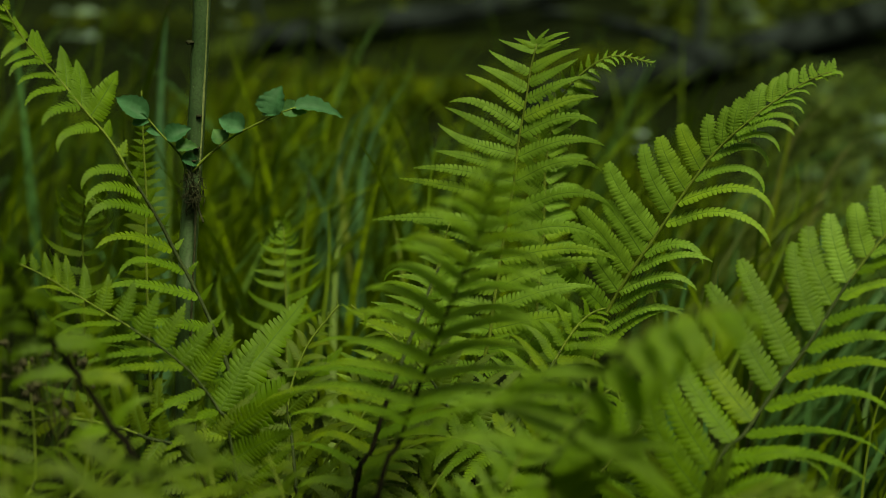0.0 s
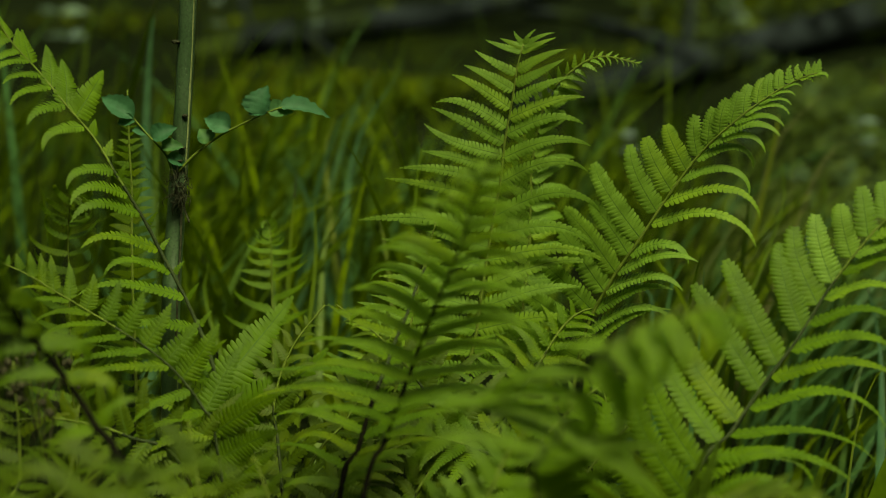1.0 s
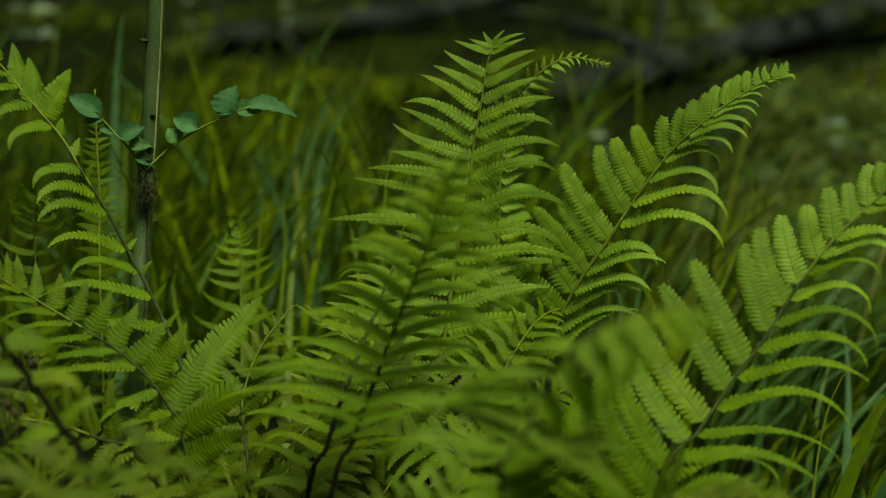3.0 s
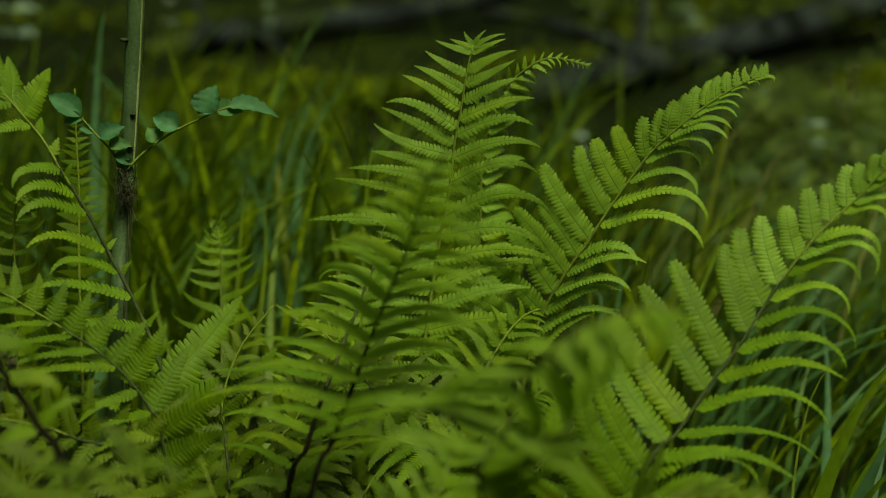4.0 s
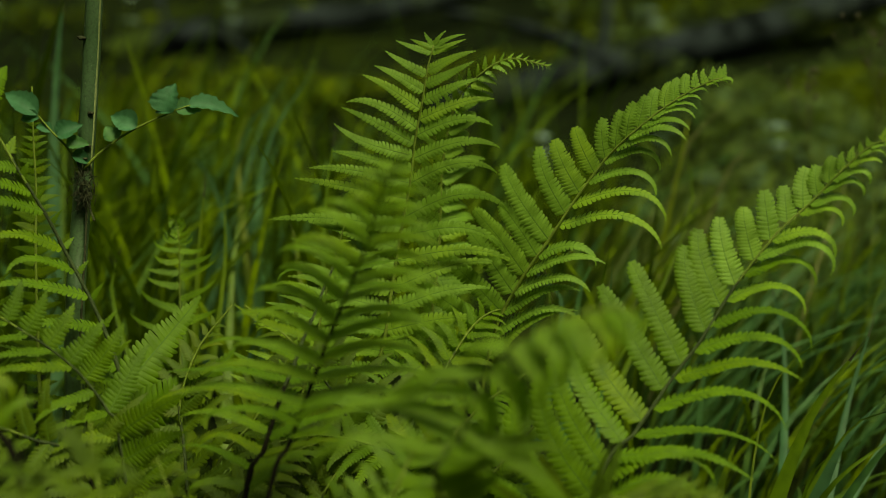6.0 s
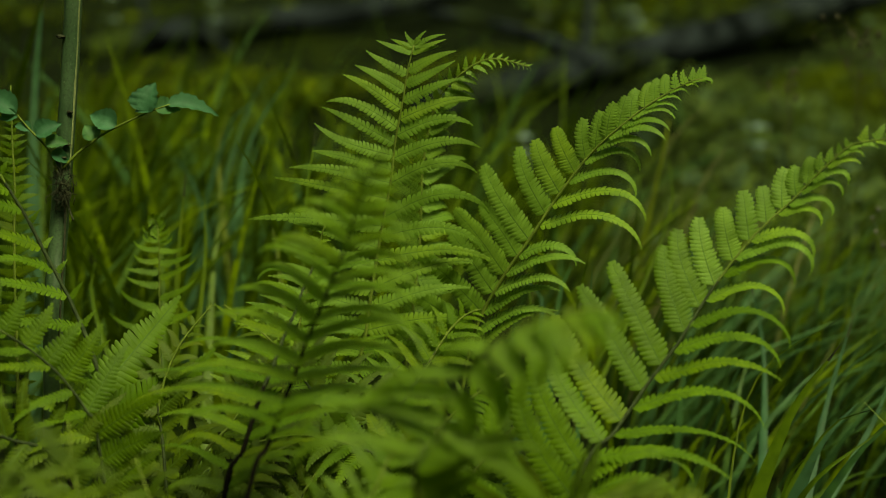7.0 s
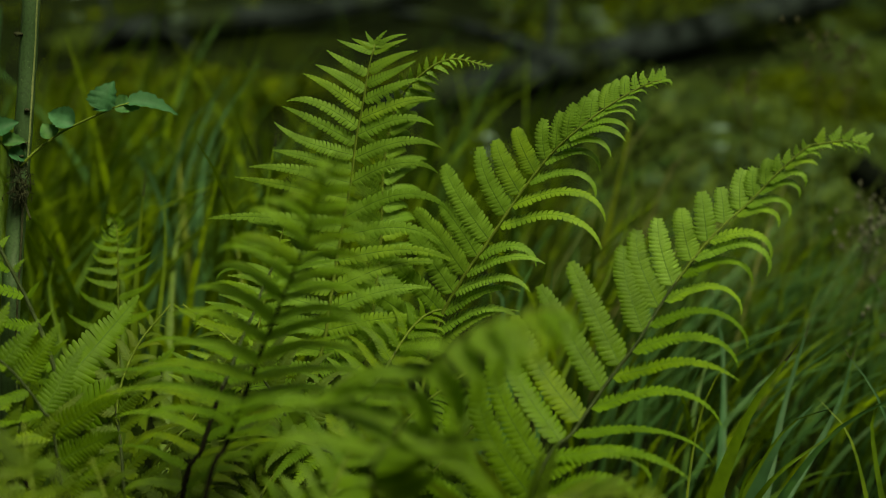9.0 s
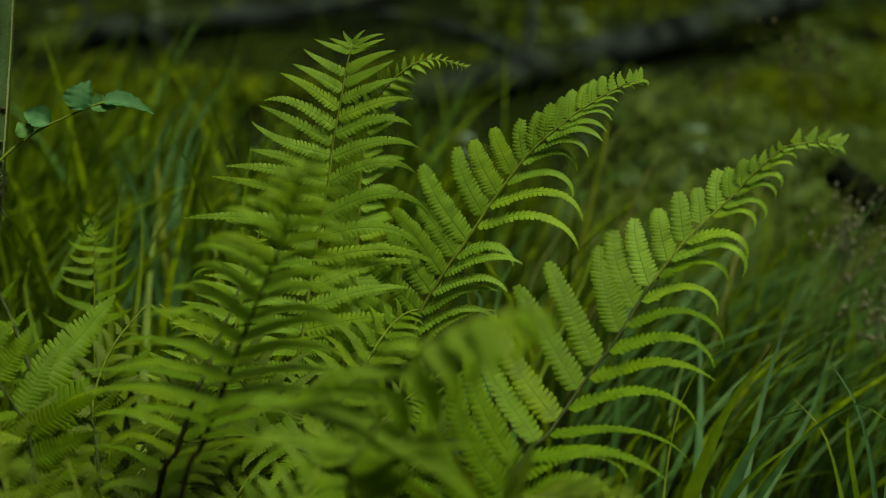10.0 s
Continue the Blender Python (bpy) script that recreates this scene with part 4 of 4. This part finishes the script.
frond(left_fern, [c, *[(-0.198, 1.19, 0.256), (-0.211, 1.2, 0.289), (-0.23, 1.205, 0.316), (-0.246, 1.21, 0.331), (-0.266, 1.212, 0.347), (-0.285, 1.215, 0.359), (-0.303, 1.22, 0.369), (-0.321, 1.225, 0.378), (-0.338, 1.23, 0.387), (-0.353, 1.235, 0.394), (-0.374, 1.24, 0.406), (-0.397, 1.24, 0.418), (-0.414, 1.24, 0.426)]], (0.1, -0.85, 0.5), 0.08, 20, 0.33,
      dict(angle=80, tipangle=60, roll=45, curl=0.2, bend=40, broad=[(0, 0.019), (0.6, 0.015), (1, 0.007)], leaflets=[(0.202, 45, 0.099, 36), (0.177, 43, 0.094, 24), (0.152, 42, 0.089, 28), (0.13, 34, 0.076, 52), (0.112, 22, 0.067, 76), (0.088, 25, 0.052, 44), (0.072, 13, 0.043, 56)]),
      dict(angle=62, tipangle=50, roll=0, curl=0.1, broad=[(0, 0.031), (0.5, 0.024), (0.8, 0.0145), (1, 0.007)], leaflets=[(0.218, 78, 0.062, -12), (0.196, 88, 0.05, -8), (0.171, 89, 0.046, -16), (0.148, 89, 0.041, -16), (0.127, 80, 0.041, -20), (0.106, 72, 0.035, -20), (0.087, 58, 0.036, -12), (0.069, 50, 0.034, 0), (0.057, 47, 0.03, 0), (0.046, 48, 0.025, 0), (0.032, 51, 0.017, -4), (0.019, 71, 0.01, 0)]), wide=0.26, leaf=FERN_SHADED, seed=10, stalk=STEM_MID, radius=0.0017)

c = crown((-0.193, 0.925, 0.196))
near_fern = thing("fern", c, "green fern with a dark bare stalk in front of the others", "fern", "fern clump")
DROOP = [(0, 0.015), (0.6, 0.017), (1, 0.013)]
frond(near_fern, [c, *[(-0.229, 0.95, 0.322), (-0.244, 0.965, 0.344), (-0.258, 0.975, 0.365), (-0.271, 0.98, 0.384), (-0.283, 0.98, 0.404), (-0.293, 0.975, 0.422), (-0.303, 0.965, 0.441), (-0.308, 0.95, 0.465), (-0.309, 0.93, 0.495), (-0.308, 0.91, 0.518)]], (0.05, -0.85, 0.5), 0.05, 6, 0.66,
      dict(roll=40, curl=0.3, bend=50, broad=DROOP, leaflets=[(0.119, 52, 0.041, 88), (0.096, 43, 0.04, 104), (0.066, 59, 0.042, 128)]),
      dict(roll=30, curl=0.3, bend=60, broad=DROOP, leaflets=[(0.153, 117, 0.052, 128), (0.119, 120, 0.052, 124), (0.096, -213, 0.026, 128), (0.066, 126, 0.038, 128), (0.042, 174, 0.035, 0), (0.013, 156, 0.024, 0)]),
      dark_to=0.6, seed=12, stalk=STEM_DARK, leaf=FERN_SHADED, radius=0.0062)

# low spreading fronds that fill the clump's foot
LOW = [
    (left_fern, [(-0.224, 1.181, 0.226), (-0.277, 1.168, 0.275), (-0.340, 1.159, 0.295), (-0.396, 1.141, 0.296)], 27, 0.09),
    (front_fern, [(0.033, 0.964, 0.280), (0.059, 0.974, 0.331), (0.084, 0.973, 0.363), (0.108, 0.957, 0.383)], 22, 0.075),
    (front_fern, [(-0.145, 1.235, 0.221), (-0.152, 1.254, 0.272), (-0.136, 1.273, 0.324), (-0.103, 1.288, 0.366)], 23, 0.09),
    (mid_fern, [(0.026, 1.261, 0.210), (-0.002, 1.266, 0.280), (-0.047, 1.282, 0.333), (-0.092, 1.299, 0.363)], 25, 0.10),
    (mid_fern, [(0.094, 1.200, 0.229), (0.125, 1.196, 0.282), (0.156, 1.202, 0.308), (0.180, 1.223, 0.317)], 26, 0.08),
    (left_fern, [(-0.125, 1.247, 0.192), (-0.082, 1.284, 0.249), (-0.054, 1.311, 0.294), (-0.049, 1.331, 0.324)], 28, 0.09),
    (right_fern, [(0.117, 1.209, 0.203), (0.052, 1.227, 0.236), (-0.013, 1.234, 0.251), (-0.079, 1.228, 0.241)], 29, 0.09),
    (right_fern, [(0.194, 0.966, 0.278), (0.230, 0.939, 0.309), (0.265, 0.914, 0.325), (0.295, 0.893, 0.325)], 30, 0.09),
    (right_fern, [(0.120, 1.177, 0.182), (0.152, 1.195, 0.231), (0.185, 1.205, 0.267), (0.214, 1.230, 0.292)], 33, 0.09),
    (right_fern, [(0.172, 1.215, 0.182), (0.182, 1.254, 0.225), (0.178, 1.279, 0.263), (0.169, 1.304, 0.302)], 35, 0.09),
    (front_fern, [(-0.098, 1.179, 0.181), (-0.072, 1.197, 0.219), (-0.040, 1.209, 0.243), (0.003, 1.215, 0.258)], 41, 0.08),
    (front_fern, [(-0.024, 1.198, 0.167), (-0.008, 1.216, 0.206), (0.020, 1.228, 0.235), (0.053, 1.242, 0.247)], 43, 0.08),
    (mid_fern, [(0.068, 1.319, 0.199), (0.116, 1.348, 0.288), (0.152, 1.368, 0.332), (0.194, 1.376, 0.342)], 31, 0.09),
]
# leaf colours here include the shade cast by the foliage above
for plant, pts, seed, reach in LOW:
    upright = seed in (22, 23, 25, 27, 26, 28, 31, 35)
    near = seed == 30
    side = dict(lift=2, curl=0.3, bend=30 if near else 20, roll=38 if upright else 12, broad=[(0, 0.0155), (0.5, 0.014), (0.8, 0.011), (1, 0.006)] if near else None)
    frond(plant, [plant.location, *pts], (0.1 - 0.05 * (seed % 5), -0.75, 0.65) if upright else (0.1 - 0.05 * (seed % 5), -0.45, 0.9), reach * (1.15 if near else 1.0), 18, 0.35, dict(side, angle=82), dict(side, angle=70),
          loose=1.1, seed=seed, leaf=FERN_DARK_SHADE if seed in (23, 25, 27, 28, 30, 41, 43) else FERN_SHADED, stalk=STEM_DARK if seed % 2 else STEM_GREEN, wide=0.2)

# near fronds at the clump's foot, their leaflets drooping to both sides
NEAR = [
    (left_fern, [(-0.173, 0.980, 0.246), (-0.181, 1.000, 0.287), (-0.189, 1.020, 0.317), (-0.193, 1.030, 0.340)], 85, 0.08),
    (near_fern, [(-0.309, 0.860, 0.314), (-0.304, 0.877, 0.348), (-0.300, 0.886, 0.379), (-0.298, 0.894, 0.398)], 86, 0.085),
    (left_fern, [(-0.310, 1.050, 0.225), (-0.303, 1.070, 0.272), (-0.299, 1.080, 0.309), (-0.297, 1.090, 0.333)], 87, 0.09),
    (left_fern, [(-0.360, 1.100, 0.201), (-0.361, 1.120, 0.251), (-0.362, 1.130, 0.295), (-0.366, 1.140, 0.329), (-0.369, 1.150, 0.352)], 88, 0.09),
    (near_fern, [(-0.148, 0.72, 0.363), (-0.149, 0.735, 0.381), (-0.148, 0.75, 0.395), (-0.143, 0.755, 0.409), (-0.134, 0.755, 0.419)], 81, 0.075),
    (near_fern, [(-0.267, 0.78, 0.333), (-0.269, 0.79, 0.355), (-0.274, 0.8, 0.37), (-0.278, 0.805, 0.381)], 82, 0.075),
    (front_fern, [(-0.111, 1.000, 0.234), (-0.125, 1.020, 0.264), (-0.135, 1.030, 0.289), (-0.143, 1.040, 0.307)], 83, 0.085),
    (near_fern, [(-0.205, 0.73, 0.358), (-0.206, 0.745, 0.376), (-0.206, 0.76, 0.391), (-0.201, 0.765, 0.405), (-0.194, 0.765, 0.415)], 84, 0.075),
]
# these fronds' leaves are darkened in colour to stand in shade
for plant, pts, seed, reach in NEAR:
    close = seed in (81, 82, 84)
    side = dict(roll=40 if close else [(0, 66), (0.6, 58), (1, 45)], curl=0.2, bend=40, tipangle=60, broad=[(0, 0.022), (0.6, 0.022), (1, 0.014)] if close else [(0, 0.018), (0.6, 0.016), (1, 0.008)],
                reach=[(0, 0.085), (0.7, 0.08), (1, 0.035)] if close else None)
    frond(plant, [plant.location, *pts], (0.03 * (seed % 3), -0.85, 0.5), reach * 1.2, 13, 0.34, dict(side, angle=84), dict(side, angle=76),
          loose=1.6, seed=seed, leaf=FERN_DARK_SHADE, stalk=STEM_MID, radius=0.003, taper=1.6, crowd=1.2)

# small unfurling ferns behind
c = crown((-0.172, 1.444, 0.0))
ob = thing("fern", c, "small pale fern still unfurling among the grass", "fern", "young ferns")
SMALL = [(0, 0.0135), (0.7, 0.0115), (0.85, 0.008), (1, 0.005)]
CURLED = [(0, 0.05), (0.75, 0.03), (0.85, 0.016), (1, 0.008)]
frond(ob, [c, *[(-0.176, 1.452, 0.242), (-0.176, 1.46, 0.306), (-0.177, 1.47, 0.342), (-0.177, 1.475, 0.373), (-0.178, 1.48, 0.391), (-0.18, 1.485, 0.404), (-0.183, 1.48, 0.412), (-0.187, 1.475, 0.41)]], (0, -1, 0.2), 0.045, 30, 0.5,
      dict(roll=40, curl=-0.3, angle=75, tipangle=75, bend=-60, reach=CURLED, broad=SMALL, between=[(0.0, 0.036)], leaflets=[(0.139, 77, 0.063, -24), (0.112, 74, 0.052, -28), (0.085, 85, 0.038, -24), (0.07, 90, 0.035, 0), (0.057, 104, 0.031, -68), (0.045, 93, 0.032, -52), (0.034, 105, 0.022, -100), (0.026, 95, 0.021, -100)]),
      dict(roll=40, curl=-0.3, angle=75, tipangle=75, bend=-60, reach=CURLED, broad=SMALL, between=[(0.0, 0.036)], leaflets=[(0.127, 72, 0.047, 0), (0.1, 73, 0.053, -16), (0.077, 67, 0.047, 0), (0.06, 85, 0.042, -28), (0.046, 100, 0.033, -44), (0.036, 104, 0.019, -100), (0.028, 95, 0.016, -96)]), seed=40, leaf=FERN_MID, crowd=1.3, radius=0.0016, stalk=STEM_GREEN)
c = crown((-0.390, 1.407, 0.230))
ob = thing("fern", c, "young fern with curled frond tips behind the others", "fern", "young ferns")
sides = dict(angle=[(0, 72), (0.7, 78), (1, 72)], lift=4, roll=48, curl=-0.8, bend=[(0, 10), (0.5, -20), (0.75, -80), (1, -100)], reach=[(0, 0.07), (0.4, 0.06), (0.8, 0.05), (1, 0.03)], broad=[(0, 0.0135), (0.7, 0.011), (1, 0.007)])
frond(ob, [c, (-0.391, 1.416, 0.292), (-0.390, 1.423, 0.354), (-0.392, 1.434, 0.402), (-0.384, 1.423, 0.441), (-0.374, 1.417, 0.449), (-0.366, 1.412, 0.443)], (0, -1, 0.2), 0.045, 16, 0.4, sides, sides, seed=41, leaf=FERN_MID, crowd=1.6, radius=0.0016, stalk=STEM_GREEN)

c = crown((-0.310, 1.348, 0.251))
ob = thing("fern", c, "slender young fern frond standing upright behind the sapling leaves", "fern", "young ferns")
frond(ob, [c, (-0.312, 1.378, 0.353), (-0.313, 1.401, 0.452), (-0.315, 1.409, 0.505), (-0.316, 1.417, 0.563)], (0.2, -1, 0.2), 0.027, 36, 0.4, dict(angle=80, tipangle=60), dict(angle=80, tipangle=60), seed=51, leaf=FERN_SHADED, wide=0.2, taper=2.5)


# ---- dry seed heads and pale dead leaves ----
def seed_head(foot, top, spread, count, seed, label, husk):
    rng = random.Random(seed)
    foot, top = Vector(foot), Vector(top)
    foot.z = ground_height(foot.x, foot.y)
    ob = thing("seed_head", foot, label, "seed head", "dry seed heads")
    line, _ = spline([foot, foot.lerp(top, 0.5) + Vector((0.01, 0, 0.02)), top], 20)
    v, f = tube(line, [0.0011 - 0.0007 * i / 20 for i in range(21)], 5)
    link("stalk", [p - foot for p in v], f, STEM_GREEN, ob)
    verts, faces = [], []
    for _ in range(count):
        a = line[rng.randint(15, 20)]
        b = top + Vector((rng.gauss(0, spread), rng.gauss(0, spread), rng.gauss(0, spread * 0.8)))
        l, _ = spline([a, a.lerp(b, 0.5) + Vector((0, 0, spread * 0.2)), b], 5)
        v, f = tube(l, [0.0003] * 6, 4)
        o = len(verts)
        verts += [p - foot for p in v]
        faces += [tuple(o + i for i in q) for q in f]
        s = rng.uniform(0.002, 0.0042)
        o = len(verts)
        verts += [b - foot + Vector(d) * s for d in ((1, 0, 0), (-1, 0, 0), (0, 1, 0), (0, -1, 0), (0, 0, 1.4), (0, 0, -1.4))]
        faces += [(o, o + 2, o + 4), (o + 2, o + 1, o + 4), (o + 1, o + 3, o + 4), (o + 3, o, o + 4), (o + 2, o, o + 5), (o + 1, o + 2, o + 5), (o + 3, o + 1, o + 5), (o, o + 3, o + 5)]
    link("panicle", verts, faces, husk, ob)


for k, (foot, top, spread, count) in enumerate((
        ((0.698, 1.640, 0.196), (0.771, 1.655, 0.374), 0.032, 45), ((0.789, 1.768, 0.189), (0.783, 1.843, 0.573), 0.024, 22), ((0.679, 1.808, 0.177), (0.652, 1.888, 0.534), 0.024, 16),
        ((0.721, 1.752, 0.227), (0.724, 1.815, 0.602), 0.024, 18), ((0.780, 1.541, 0.183), (0.773, 1.577, 0.288), 0.025, 40), ((-0.336, 1.120, 0.278), (-0.346, 1.113, 0.359), 0.018, 45))):
    seed_head(foot, top, spread, count, 60 + k, "dry pale seed head on a thin stalk among the grass" if k in (0, 4) else "dry dark seed head on a thin stalk among the grass", SEED_PALE if k in (0, 4) else SEED)


def herb(at, size, seed):
    """A leafy stalk standing on the bank."""
    rng = random.Random(seed)
    top = Vector(at)
    foot = Vector((top.x, top.y + 0.03, ground_height(top.x, top.y + 0.03)))
    ob = thing("herb", foot, "pale blue-green leafy herb standing on the bank", "plant", "bank herbs")
    line, _ = spline([foot, foot.lerp(top, 0.5) + Vector((0.01, 0.01, 0)), top], 12)
    v, f = tube(line, [0.002 - 0.001 * i / 12 for i in range(13)], 5)
    link("stalk", [p - foot for p in v], f, STEM_GREEN, ob)
    for k in range(4):
        v, f = ovate(size * rng.uniform(0.7, 1.1), size * 0.6, 0.2, 0.25)
        lf = link("leaf", v, f, PALE, ob)
        lf.matrix_basis = Matrix.Translation(line[12 - 2 * (k // 2)] - foot) @ Matrix.Rotation(k * 1.7 + rng.random(), 4, 'Z') @ Matrix.Rotation(radians(20), 4, 'X') @ Matrix.Rotation(radians(-15), 4, 'Y')


for k, at in enumerate(((-1.008, 3.762, 0.514), (-0.624, 3.947, 0.536), (0.450, 3.136, 0.268), (-0.369, 4.279, 0.509), (0.704, 4.543, 0.516), (0.993, 4.490, 0.500), (0.973, 3.027, 0.316))):
    herb(at, 0.085 if k == 0 else (0.04, 0.03, 0.05)[k % 3], 80 + k)
